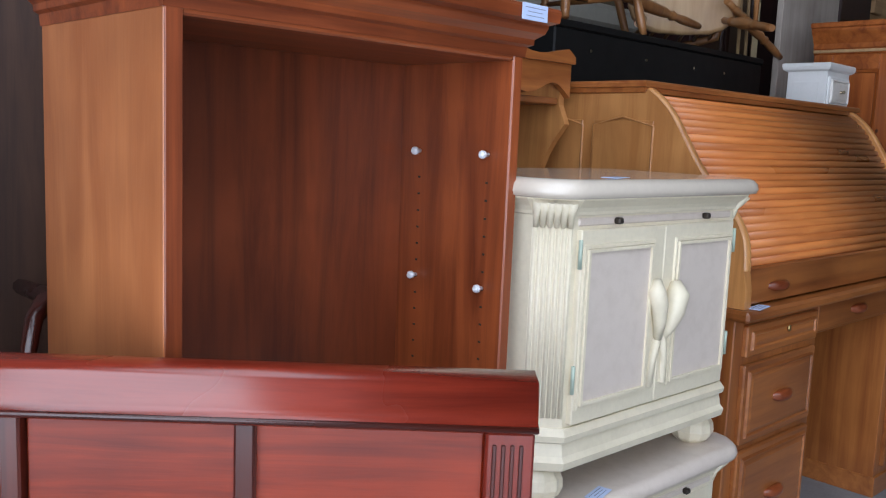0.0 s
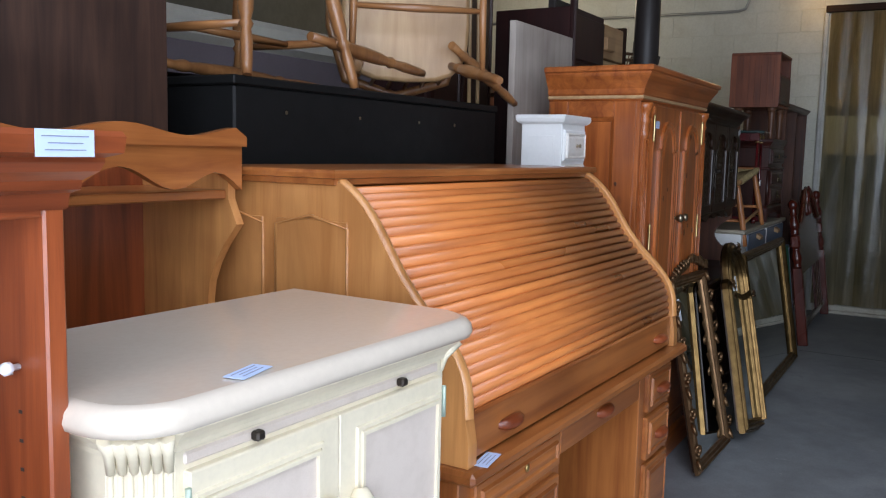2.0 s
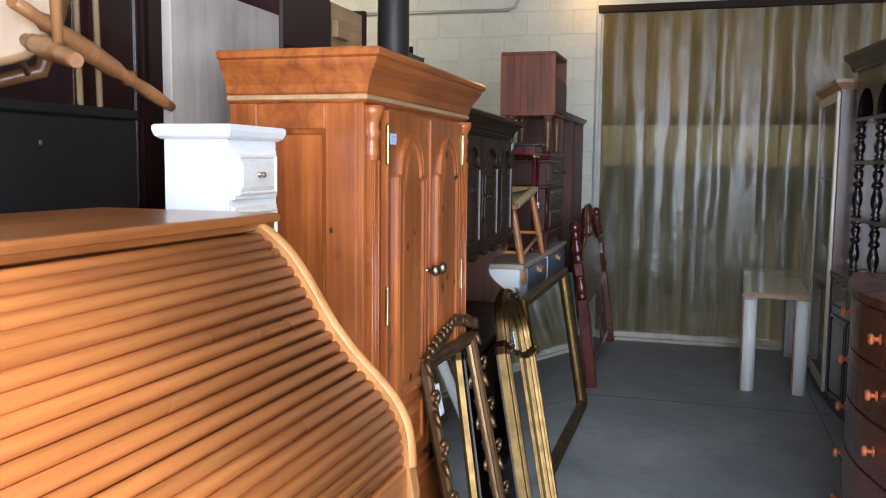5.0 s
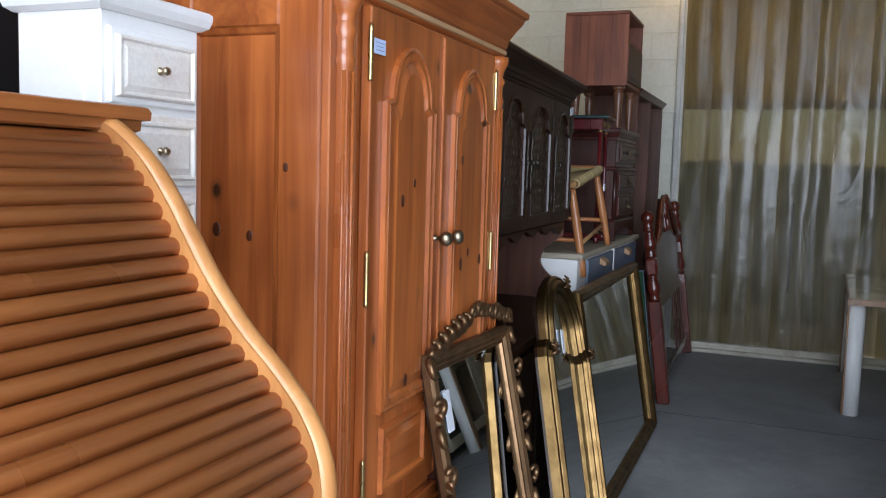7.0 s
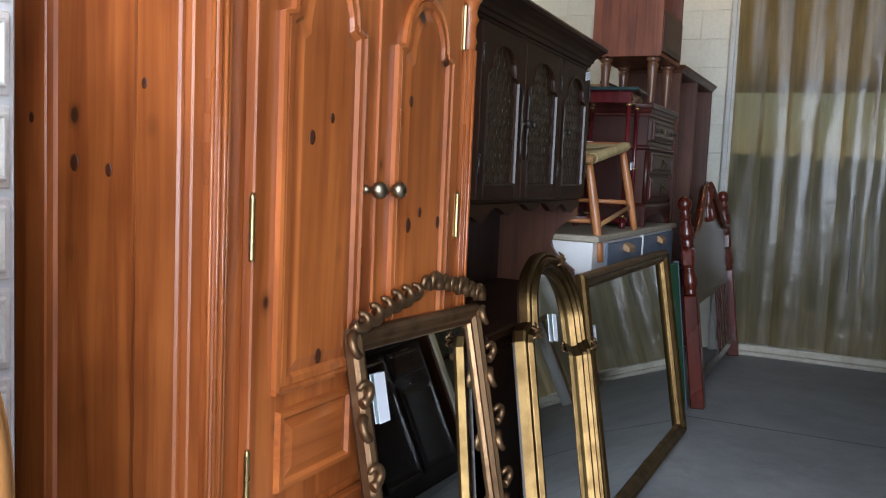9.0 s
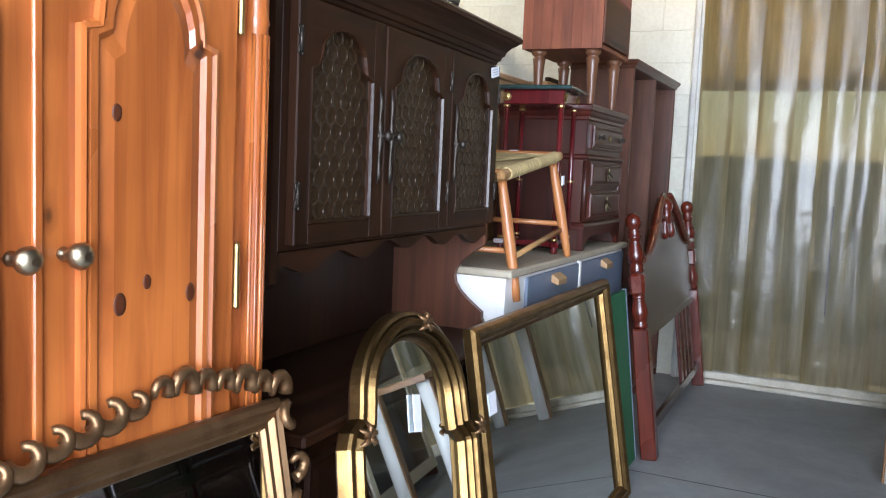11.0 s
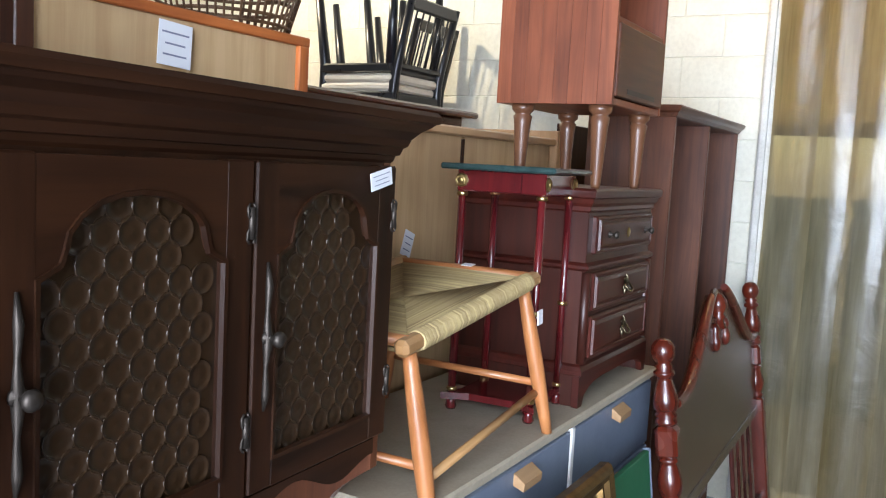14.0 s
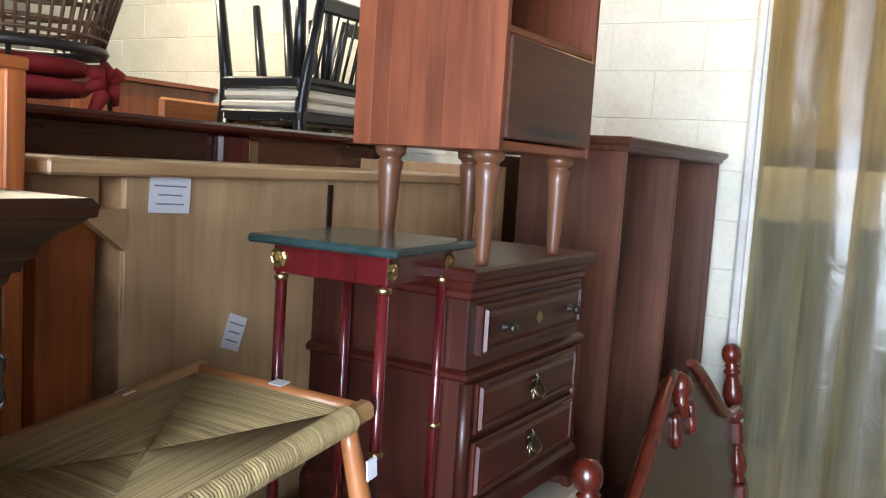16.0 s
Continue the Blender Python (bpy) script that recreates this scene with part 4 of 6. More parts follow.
def armoire():
    t = thing("armoire", "knotty orange pine armoire with arched doors and a heavy crown", "armoire", pose(4.0, 1.408, 0))
    w, d = 1.0, 0.40
    pz, px = wood(PINE, "z", 0.3, 0.4, 1.0), wood(PINE, "x", 0.3, 0.4)
    part("body", Shape().box(0.0, w, 0.005, d, 0.08, 1.675), pz, t)
    part("crown", Shape().crown(0, w, 0, d, [(0.0, 1.64), (0.006, 1.645), (0.006, 1.663), (0.012, 1.668), (0.015, 1.688), (0.022, 1.700), (0.032, 1.718), (0.045, 1.736), (0.050, 1.746), (0.050, 1.752), (0.060, 1.757), (0.062, 1.771), (0.057, 1.777)]), px, t, "heavy stepped pine crown")
    part("dentil", Shape().crown(0, w, 0, d, [(0.008, 1.648), (0.011, 1.650), (0.011, 1.660), (0.008, 1.662)]), wood(RAW, "x"), t)
    part("plinth", Shape().crown(0, w, 0, d, [(0.02, 0.0), (0.02, 0.08), (0.012, 0.095), (0.0, 0.11)]), px, t)
    # side with a sunk field
    for y0, y1 in ((0.02, 0.11), (0.31, 0.39)):
        part("side_stile", Shape().box(-0.012, 0.002, y0, y1, 0.11, 1.64, 0.004), pz, t)
    for z0, z1 in ((0.11, 0.22), (1.57, 1.64)):
        part("side_rail", Shape().box(-0.0115, 0.002, 0.11, 0.31, z0, z1, 0.004), px, t)
    part("side_moulding", Shape().loop_frame([(0.0, 0.22), (0.20, 0.22), (0.20, 1.57), (0.0, 1.57)], [(0, 0), (0.0, 0.010), (0.010, 0.006), (0.014, 0)]).move(pose(0, 0.31, 0, 0, 0, -90)), pz, t)
    # turned quarter columns
    for x in (0.045, w - 0.045):
        s = Shape().lathe([(0.032, 0.30), (0.032, 0.34), (0.024, 0.36), (0.03, 0.385), (0.026, 0.41), (0.021, 0.43)] + [(0.020, 0.45), (0.020, 1.50)] + [(0.024, 1.51), (0.02, 1.525), (0.02, 1.55), (0.027, 1.565), (0.02, 1.58), (0.025, 1.60), (0.034, 1.615), (0.034, 1.635)], 16, pose(x, 0.0, 0))
        part("turned_column", s, wood(PINE, "z", 0.26, 0.5), t)
        for k in range(5):
            a = radians(-150 + 30 * k)
            part("reed", Shape().lathe([(0.0035, 0.46), (0.0035, 1.49)], 6, pose(x + 0.0205 * math.cos(a), 0.0205 * math.sin(a), 0)), wood(PINE, "z", 0.26, 0.5), t)
    # doors
    for x0, x1, hx in ((0.118, 0.499, 0.113), (0.503, 0.884, 0.889)):
        dr = part("door", Shape().box(x0, x1, -0.02, 0.003, 0.56, 1.628, 0.003), pz, t)
        raised_panel(dr, x0 + 0.07, x1 - 0.07, 0.80, 1.56, -0.019, wood(PINE, "z", 0.28, 0.45, 1.0), 0.012, 0.045, arch=0.11)
        raised_panel(dr, x0 + 0.07, x1 - 0.07, 0.61, 0.76, -0.019, wood(PINE, "x", 0.28, 0.45), 0.012, 0.04)
        a, b = x0 + 0.058, x1 - 0.058
        mid, r = (a + b) / 2, (b - a) / 2
        head = [(a, 1.445), (a + 0.028, 1.452)] + [(mid - (r - 0.028) * math.cos(math.pi * k / 12), 1.452 + 0.118 * math.sin(math.pi * k / 12)) for k in range(1, 12)] + [(b - 0.028, 1.452), (b, 1.445)]
        part("moulding", Shape().loop_frame([(a, 0.79), (b, 0.79)] + head[::-1], [(0, 0.018), (0.0, 0.031), (0.007, 0.033), (0.014, 0.026), (0.016, 0.018)]), wood(PINE, "z", 0.26, 0.5), dr)
        for z in (0.60, 1.03, 1.48):
            s = Shape().lathe([(0.005, 0), (0.006, 0.003), (0.0055, 0.006), (0.0055, 0.10), (0.006, 0.103), (0.003, 0.112)], 8, pose(hx, -0.022, z))
            part("hinge", s, brass, dr, "brass barrel hinge")
    part("centre_bead", Shape().box(0.494, 0.508, -0.026, -0.019, 0.58, 1.62, 0.003), pz, t)
    for x in (0.462, 0.54):
        s = Shape().lathe([(0.009, 0), (0.010, 0.003), (0.007, 0.006), (0.006, 0.016), (0.012, 0.021), (0.017, 0.028), (0.0185, 0.036), (0.014, 0.044), (0.006, 0.048)], 14, pose(x, -0.021, 1.147, 90))
        part("knob", s, nickel, t, "round antique brass knob")
    # dark knots in the pine
    for x, y, z, r in ((0.263, -0.030, 1.24, 0.012), (0.325, -0.030, 1.278, 0.009), (0.300, -0.030, 0.84, 0.013), (0.622, -0.030, 1.335, 0.011), (0.680, -0.030, 1.097, 0.010),
                       (0.629, -0.030, 1.07, 0.015), (0.770, -0.030, 1.072, 0.013), (0.420, -0.020, 1.276, 0.008), (0.962, 0.005, 1.146, 0.011)):
        part("knot", pine_knot(r, pose(x, y, z, 90)), knot_wood, t, "dark oval knot")
    for y, z, r in ((0.257, 1.178, 0.013), (0.179, 1.169, 0.010)):
        part("knot", pine_knot(r, pose(0.0, y, z, 90, 0, -90)), knot_wood, t, "dark oval knot")
    for y, z, r in ((0.091, 1.305, 0.008), (0.345, 1.25, 0.008)):
        part("knot", pine_knot(r, pose(-0.012, y, z, 90, 0, -90)), knot_wood, t, "dark oval knot")
    for x0, x1 in ((0.118, 0.884),):
        dr = part("drawer", Shape().box(x0, x1, -0.018, 0.004, 0.16, 0.53, 0.004), px, t)
        raised_panel(dr, x0 + 0.03, x1 - 0.03, 0.19, 0.50, -0.017, px, 0.01, 0.03)
    return t


armoire()
price_tag(pose(4.148, 1.384, 1.55, 0, 0, 0), 0.05, 0.03, tag_blue)


# ---- dark hutch ----
def dark_hutch():
    t = thing("china_hutch", "dark stained wooden hutch with bottle-glass doors", "hutch", pose(5.09, 1.468, 0, 0, 0, 2.4))
    w, d = 1.208, 0.34
    dx, dz = wood(DARK, "x", 0.42, 0.04), wood(DARK, "z", 0.42, 0.04)
    prof = [(0.0, 1.06), (0.0, 1.64), (d, 1.64), (d, 0.76), (-0.02, 0.76), (0.0, 0.80)] + [(0.10 * math.sin(math.pi * k / 10), 0.82 + 0.022 * k) for k in range(0, 11)]
    for a in (0.0, w - 0.022):
        # right side uses the lighter BROWN to paint light on its inner face
        part("side_panel", Shape().prism(prof, "x", a, a + 0.022), wood(BROWN if a > 0.5 else DARK, "z", 0.45, 0.15), t)
    part("body", Shape().box(0.022, w - 0.022, 0.0, d - 0.01, 1.10, 1.63), dz, t)
    part("back_panel", Shape().box(0.022, w - 0.022, d - 0.02, d - 0.006, 0.76, 1.10), dz, t)
    part("crown", Shape().crown(0, w, 0, d, [(0.0, 1.605), (0.004, 1.61), (0.006, 1.618), (0.012, 1.62), (0.016, 1.632), (0.022, 1.636), (0.026, 1.648), (0.038, 1.662), (0.052, 1.672), (0.058, 1.678), (0.064, 1.680), (0.066, 1.692), (0.060, 1.70)]), dx, t, "stepped crown moulding")
    # scalloped apron
    pts = []
    for k in range(61):
        u = k / 60
        q = abs(2 * u - 1)
        z = 1.052 + 0.030 * (0.5 - 0.5 * math.cos(q * math.pi * 5)) - 0.010 * max(0, (q - 0.62)) / 0.38 + 0.018 * (1 - q)
        pts.append((0.022 + (w - 0.044) * u, z))
    part("apron", Shape().prism(pts + [(w - 0.022, 1.10), (0.022, 1.10)], "y", -0.004, 0.016), dx, t, "scalloped apron")
    round_pane = Shape().lathe([(0.0225, 0.0), (0.0218, 0.0022), (0.0205, 0.0024), (0.019, 0.0006), (0.010, 0.0002), (0.003, 0.0012), (0.001, 0.0016)], 14, pose(0, 0, 0, 90))
    bullseye = finish(round_pane, "bullseye", bottle)
    for x0, x1, right in ((0.046, 0.412, 1), (0.418, 0.812, 0), (0.818, 1.194, 0)):
        dr = part("door", Shape().box(x0 + 0.002, x1 - 0.002, -0.003, 0.0, 1.114, 1.598, 0), dz, t)
        a, b, z0, z1 = x0 + 0.048, x1 - 0.052, 1.155, 1.560
        mid, r = (a + b) / 2, (b - a) / 2
        head = [(b, 1.465), (b - 0.03, 1.48)] + [(mid + (r - 0.035) * math.cos(math.pi * k / 10), 1.495 + 0.065 * math.sin(math.pi * k / 10)) for k in range(0, 11)] + [(a + 0.03, 1.48), (a, 1.465)]
        inner = [(a, z0), (b, z0)] + head
        part("stile", Shape().box(x0, a + 0.004, -0.022, 0.0, 1.112, 1.600, 0.003), dz, dr)
        part("stile", Shape().box(b - 0.004, x1, -0.022, 0.0, 1.112, 1.600, 0.003), dz, dr)
        part("rail", Shape().box(a + 0.003, b - 0.003, -0.0215, 0.0, 1.112, z0, 0.002), dx, dr)
        part("arched_head", Shape().prism(head[::-1] + [(b, 1.598), (a, 1.598)], "y", -0.0215, 0.0), dx, dr)
        part("bead", Shape().loop_frame(inner, [(0, 0.018), (0, 0.0255), (0.006, 0.025), (0.008, 0.018)]), wood(DARK, "z", 0.35, 0.3), dr)
        # pressed bullseye glass
        g = Shape().box(a - 0.002, b + 0.002, -0.008, -0.003, z0 - 0.002, z1 - 0.002, 0)
        px_, pz_ = 0.040, 0.033
        row = 0
        z = z0 + 0.022
        while z < z1 - 0.01:
            x = a + 0.022 + (px_ / 2 if row % 2 else 0)
            while x < b - 0.012:
                lim = z1 if abs(x - mid) < r * 0.6 else 1.485
                if z < lim - 0.012:
                    piece("bullseye", bullseye, dr, pose(x, -0.008, z))
                x += px_
            z += pz_
            row += 1
        glass = part("glass_panel", g, bottle, dr, "smoked bullseye bottle glass")
        hx = x1 - 0.026 if right else x0 + 0.026
        part("handle_plate", Shape().tube([(hx, -0.024, 1.235), (hx, -0.027, 1.26), (hx, -0.026, 1.30), (hx, -0.028, 1.34), (hx, -0.026, 1.385), (hx, -0.028, 1.42), (hx, -0.024, 1.455)], [0.002, 0.006, 0.0035, 0.008, 0.0035, 0.006, 0.002], 8), pewter, dr, "long wrought metal back plate")
        knob(dr, hx, -0.026, 1.345, pewter, 0.012, 0.03)
        hg = x0 + 0.006 if right else x1 - 0.006
        for z in (1.19, 1.49):
            s = Shape().lathe([(0.005, 0), (0.005, 0.045)], 8, pose(hg, -0.024, z))
            for q in (-1, 1):
                s.tube([(hg, -0.0235, z + 0.024), (hg + q * 0.007, -0.0235, z + 0.034), (hg + q * 0.008, -0.0235, z + 0.044), (hg + q * 0.003, -0.0235, z + 0.050)], 0.0022, 6)
                s.tube([(hg, -0.0235, z + 0.020), (hg + q * 0.007, -0.0235, z + 0.010), (hg + q * 0.008, -0.0235, z), (hg + q * 0.003, -0.0235, z - 0.006)], 0.0022, 6)
            part("hinge", s, pewter, dr, "scrolled butterfly hinge")
    # base cabinet
    part("worktop", Shape().box(-0.02, w + 0.0, -0.10, d, 0.732, 0.76, 0.006), dx, t)
    part("base", Shape().box(0.0, w - 0.01, -0.07, d, 0.0, 0.732), dz, t)
    for x0, x1 in ((0.03, 0.41), (0.42, 0.80), (0.81, 1.19)):
        raised_panel(t, x0, x1, 0.08, 0.70, -0.071, dz, 0.012, 0.04, "base_door")
    return t


dark_hutch()
price_tag(pose(6.226, 1.489, 1.577, 0, -12, 2.4), 0.068, 0.031)


# ---- mirrors leaning along the aisle ----
def frame_prof(w, d):
    return [(0, 0), (0, d * 0.55), (w * 0.12, d * 0.8), (w * 0.3, d), (w * 0.45, d * 0.78), (w * 0.6, d * 0.82), (w * 0.75, d * 0.5), (w * 0.92, d * 0.48), (w, d * 0.2), (w, 0)]


def ridged_prof(w, d):
    """A rounded frame section cut by three deep grooves."""
    return [(0, 0), (0, d * 0.5), (w * 0.05, d * 0.64), (w * 0.16, d * 0.72), (w * 0.20, d * 0.52), (w * 0.25, d * 0.74), (w * 0.34, d * 0.96), (w * 0.43, d), (w * 0.5, d * 0.92),
            (w * 0.54, d * 0.6), (w * 0.6, d * 0.58), (w * 0.64, d * 0.76), (w * 0.71, d * 0.74), (w * 0.76, d * 0.42), (w * 0.82, d * 0.38), (w * 0.86, d * 0.5), (w * 0.93, d * 0.44), (w, d * 0.2), (w, 0)]


def glass_plate(pts, y=-0.006):
    s = Shape()
    s.prism(pts, "y", y, y + 0.005)
    return s


def rect_mirror():
    t = thing("gold_mirror", "large rectangular mirror in a gilded moulded frame, leaning", "mirror", pose(5.755, 1.205, 0.0, -9.6))
    w, h = 1.335, 0.875
    out = [(0, 0), (w, 0), (w, h), (0, h)]
    part("frame", Shape().loop_frame(out, frame_prof(0.058, 0.04)), gold, t, "gilded moulded frame")
    q = 0.053
    part("glass", glass_plate([(q, q), (w - q, q), (w - q, h - q), (q, h - q)]), silver, t, "clear silvered glass")
    part("backing", Shape().box(0.02, w - 0.02, 0.0, 0.012, 0.02, h - 0.02), wood(RAW, "x"), t)
    price = Shape().box(0.10, 0.15, -0.0085, -0.0065, h - 0.25, h - 0.19, 0)
    part("sticker", price, tag_white, t, "small white price sticker")


rect_mirror()


def arched(w, h0, h, inset=0.0):
    """Outline with shoulders and a round head, anticlockwise from the bottom left."""
    a, b, m = inset, w - inset, w / 2
    r = m - inset
    pts = [(a, inset), (b, inset), (b, h0), (b - 0.012, h0 + 0.03), (b - 0.05, h0 + 0.055)]
    pts += [(m + (r - 0.055) * math.cos(math.pi * k / 36), h0 + 0.085 + (h - inset - h0 - 0.085) * math.sin(math.pi * k / 36)) for k in range(37)]
    return pts + [(a + 0.05, h0 + 0.055), (a + 0.012, h0 + 0.03), (a, h0)]


def arched_mirror():
    t = thing("arched_mirror", "arched mirror in a broad ridged antique gold frame, leaning", "mirror", pose(4.90, 1.125, 0.07, -12.5, 12.5, 0))
    w, h0, h = 0.61, 0.72, 1.0
    part("frame", Shape().loop_frame(arched(w, h0, h), ridged_prof(0.064, 0.045)), gold, t, "broad ridged antique gold frame")
    part("glass", glass_plate(arched(w, h0, h, 0.05)), silver, t, "bevelled silvered glass")
    part("backing", Shape().prism(arched(w, h0, h, 0.015), "y", 0.0, 0.012), wood(DARK, "z"), t)
    for x, z in ((0.03, h0 + 0.02), (w - 0.03, h0 + 0.02), (w / 2, h - 0.03)):
        s = Shape()
        for k in range(5):
            a = radians(-30 + 60 * k)
            s.tube([(x, -0.05, z), (x + 0.018 * math.cos(a), -0.058, z + 0.018 * math.sin(a)), (x + 0.03 * math.cos(a), -0.048, z + 0.03 * math.sin(a))], [0.007, 0.006, 0.002], 6)
        part("carved_leaf", s, gold_dark, t)
    part("tag", Shape().box(0.30, 0.335, -0.014, -0.012, 0.74, 0.82, 0), tag_white, t, "paper tag tied to the frame")


arched_mirror()


def ornate_mirror():
    t = thing("ornate_mirror", "mirror in a scrolled bronze-gold rococo frame, leaning", "mirror", pose(4.36, 1.20, 0.015, -12, 2, 0))
    w, h = 0.60, 0.88
    part("frame", Shape().loop_frame([(0, 0), (w, 0), (w, h), (0, h)], frame_prof(0.05, 0.03)), gold_dark, t)
    q = 0.045
    part("glass", glass_plate([(q, q), (w - q, q), (w - q, h - q), (q, h - q)]), silver, t, "silvered glass")
    part("backing", Shape().box(0.01, w - 0.01, 0, 0.012, 0.01, h - 0.01), wood(DARK, "z"), t)
    r2 = random.Random(3)
    def scroll(x, z, ang, size):
        pts, rr = [], []
        for k in range(11):
            u = k / 10
            a = radians(ang) + u * 4.2
            q2 = size * (1 - 0.75 * u)
            pts.append((x + q2 * math.cos(a), -0.026 - 0.012 * math.sin(math.pi * u), z + q2 * math.sin(a)))
            rr.append(size * (0.42 - 0.2 * u))
        return Shape().tube(pts, rr, 7)
    n = 13
    for k in range(n):
        u = (k + 0.5) / n
        arch_z = h + 0.012 + 0.05 * math.sin(math.pi * u)
        part("scroll", scroll(w * u, arch_z, 200 if u < 0.5 else -20, 0.030 + r2.uniform(-0.005, 0.005)), gold_dark, t)
    for k in range(11):
        z = h * (k + 0.5) / 11
        for x, a in ((-0.006, 90), (w + 0.006, 90)):
            part("scroll", scroll(x, z, a + (180 if k % 2 else 0), 0.027), gold_dark, t)
    part("tag", Shape().box(0.075, 0.115, -0.012, -0.010, h - 0.20, h - 0.10, 0), tag_white, t, "paper tag hanging on the glass")


ornate_mirror()

t = thing("bed_rail", "dark cherry bed rail standing behind the mirrors", "bed rail", pose(4.95, 1.42, 0, 0, 0, 0))
mz = wood(MAHOGANY, "z", 0.28, 0.45)
part("post", Shape().box(-0.03, 0.03, -0.03, 0.03, 0, 0.70), mz, t)
part("rail", Shape().tube([(-0.4, 0, 0.68), (0.0, 0, 0.68), (0.14, 0, 0.68)], 0.022, 10), wood(MAHOGANY, "x", 0.28, 0.45), t)
part("foot_block", Shape().box(-0.42, -0.36, -0.03, 0.03, 0, 0.70), mz, t)

t = thing("green_board", "green felt-covered board with a pale blue edge", "board", pose(7.13, 1.26, 0.004, -7))
part("panel", Shape().box(0, 0.42, 0, 0.02, 0, 0.77, 0.003), green_board, t)
part("edge_strip", Shape().box(0.42, 0.432, -0.002, 0.022, 0, 0.775, 0.002), blue_grey, t)


# ---- poster bed headboard ----
def turned_post(parent, x, h, mat):
    s = Shape()
    s.box(x - 0.036, x + 0.036, -0.036, 0.036, 0, 0.60, 0.006)
    k = h - 1.0
    part("leg_block", s, mat, parent)
    p = [(0.020, 0.598), (0.034, 0.606), (0.036, 0.616), (0.026, 0.626), (0.034, 0.64), (0.040, 0.665), (0.038, 0.69), (0.028, 0.725), (0.024, 0.735), (0.033, 0.744), (0.022, 0.752)]
    part("lower_turning", Shape().lathe(p, 16, pose(x, 0, 0)), mat, parent)
    part("upper_block", Shape().box(x - 0.034, x + 0.034, -0.034, 0.034, 0.75, 0.85, 0.012), mat, parent)
    p = [(0.022, 0.848), (0.034, 0.856), (0.036, 0.866), (0.028, 0.874), (0.036, 0.884), (0.026, 0.894), (0.036, 0.912), (0.039, 0.94), (0.033, 0.97), (0.024, 1.0), (0.022, 1.012), (0.033, 1.02), (0.033, 1.03), (0.022, 1.038), (0.030, 1.048), (0.020, 1.056), (0.032, 1.068), (0.038, 1.09), (0.035, 1.112), (0.022, 1.128), (0.006, 1.134)]
    part("finial", Shape().lathe([(r, z + k - 0.134) if z > 0.9 else (r, z) for r, z in p], 16, pose(x, 0, 0)), mat, parent)


def poster_headboard():
    t = thing("poster_headboard", "glossy dark cherry headboard with turned posts and swan-neck crest", "headboard", pose(7.60, 1.205, 0.0, -7.6, 0, 1.3))
    red = wood(((0.13, 0.020, 0.009), (0.05, 0.008, 0.005)), "z", 0.24, 0.5)
    dark = wood(((0.06, 0.022, 0.012), (0.026, 0.009, 0.006)), "x", 0.2, 0.3)
    turned_post(t, 0.0, 1.122, red)
    turned_post(t, 1.585, 1.145, red)
    w = 1.585
    top = []
    for k in range(41):
        u = k / 40
        q = abs(2 * u - 1)
        z = 0.90 + 0.30 * (0.5 + 0.5 * math.cos(math.pi * min(1, q * 1.12))) * (1 if q > 0.12 else 0.62)
        top.append((0.03 + (w - 0.06) * u, z))
    part("panel", Shape().prism([(0.03, 0.56), (w - 0.03, 0.56)] + top[::-1], "y", -0.008, 0.012), dark, t, "polished dark panel")
    for sg in (0, 1):
        pts = []
        for k in range(15):
            u = k / 14
            q = 1 - u * 0.88
            x = 0.03 + (w - 0.06) * (0.5 - 0.5 * q if sg == 0 else 0.5 + 0.5 * q)
            pts.append((x, -0.018, 0.905 + 0.30 * (0.5 + 0.5 * math.cos(math.pi * min(1, q * 1.12)))))
        part("swan_neck", Shape().tube(pts, [0.014 + 0.008 * math.sin(math.pi * k / 14) for k in range(15)], 8), red, t, "curved swan-neck moulding")
    part("urn", Shape().lathe([(0.03, 1.04), (0.018, 1.07), (0.03, 1.085), (0.022, 1.095), (0.036, 1.12), (0.034, 1.15), (0.02, 1.17), (0.008, 1.18)], 14, pose(w / 2, -0.01, 0)), red, t, "turned urn finial")
    for x in (w / 2 - 0.09, w / 2 + 0.09):
        part("drop", Shape().lathe([(0.004, 0.96), (0.016, 0.975), (0.02, 1.0), (0.012, 1.03), (0.018, 1.05), (0.008, 1.07)], 10, pose(x, -0.014, 0)), red, t)
    part("mid_rail", Shape().box(0.036, w - 0.036, -0.012, 0.014, 0.53, 0.57), dark, t)
    part("bottom_rail", Shape().box(0.036, w - 0.036, -0.012, 0.014, 0.10, 0.15), dark, t)
    for x in (0.98, 1.10, 1.22, 1.36):
        part("upright", Shape().box(x - 0.03, x + 0.03, -0.008, 0.01, 0.15, 0.53), wood(MAHOGANY, "z", 0.25, 0.5), t)
    return t


poster_headboard()


# ---- blue-grey dresser with its load ----
t = thing("dresser", "blue-grey painted dresser with white dividers and worn top", "dresser", pose(6.325, 1.447, -0.025))
w, d = 1.544, 0.5
part("body", Shape().box(0.0, w, 0.012, d, 0.05, 0.955), white, t, "white carcass")
part("top", Shape().box(-0.01, w + 0.01, -0.012, d, 0.955, 0.982, 0.006), greige, t, "worn greige top")
for x0, x1 in ((0.185, 0.79), (0.82, 1.524)):
    for k in range(4):
        z0 = 0.725 - k * 0.225
        dr = part("drawer", Shape().box(x0, x1, 0.0, 0.014, z0, z0 + 0.215, 0.003), blue_grey, t)
        s = Shape().prism([(-0.0005, z0 + 0.175), (-0.028, z0 + 0.165), (-0.03, z0 + 0.185), (-0.0005, z0 + 0.205)], "x", (x0 + x1) / 2 - 0.05, (x0 + x1) / 2 + 0.05)
        part("pull", s, wood(RAW, "x", 0.5, 0.1), dr, "raw wood finger pull")
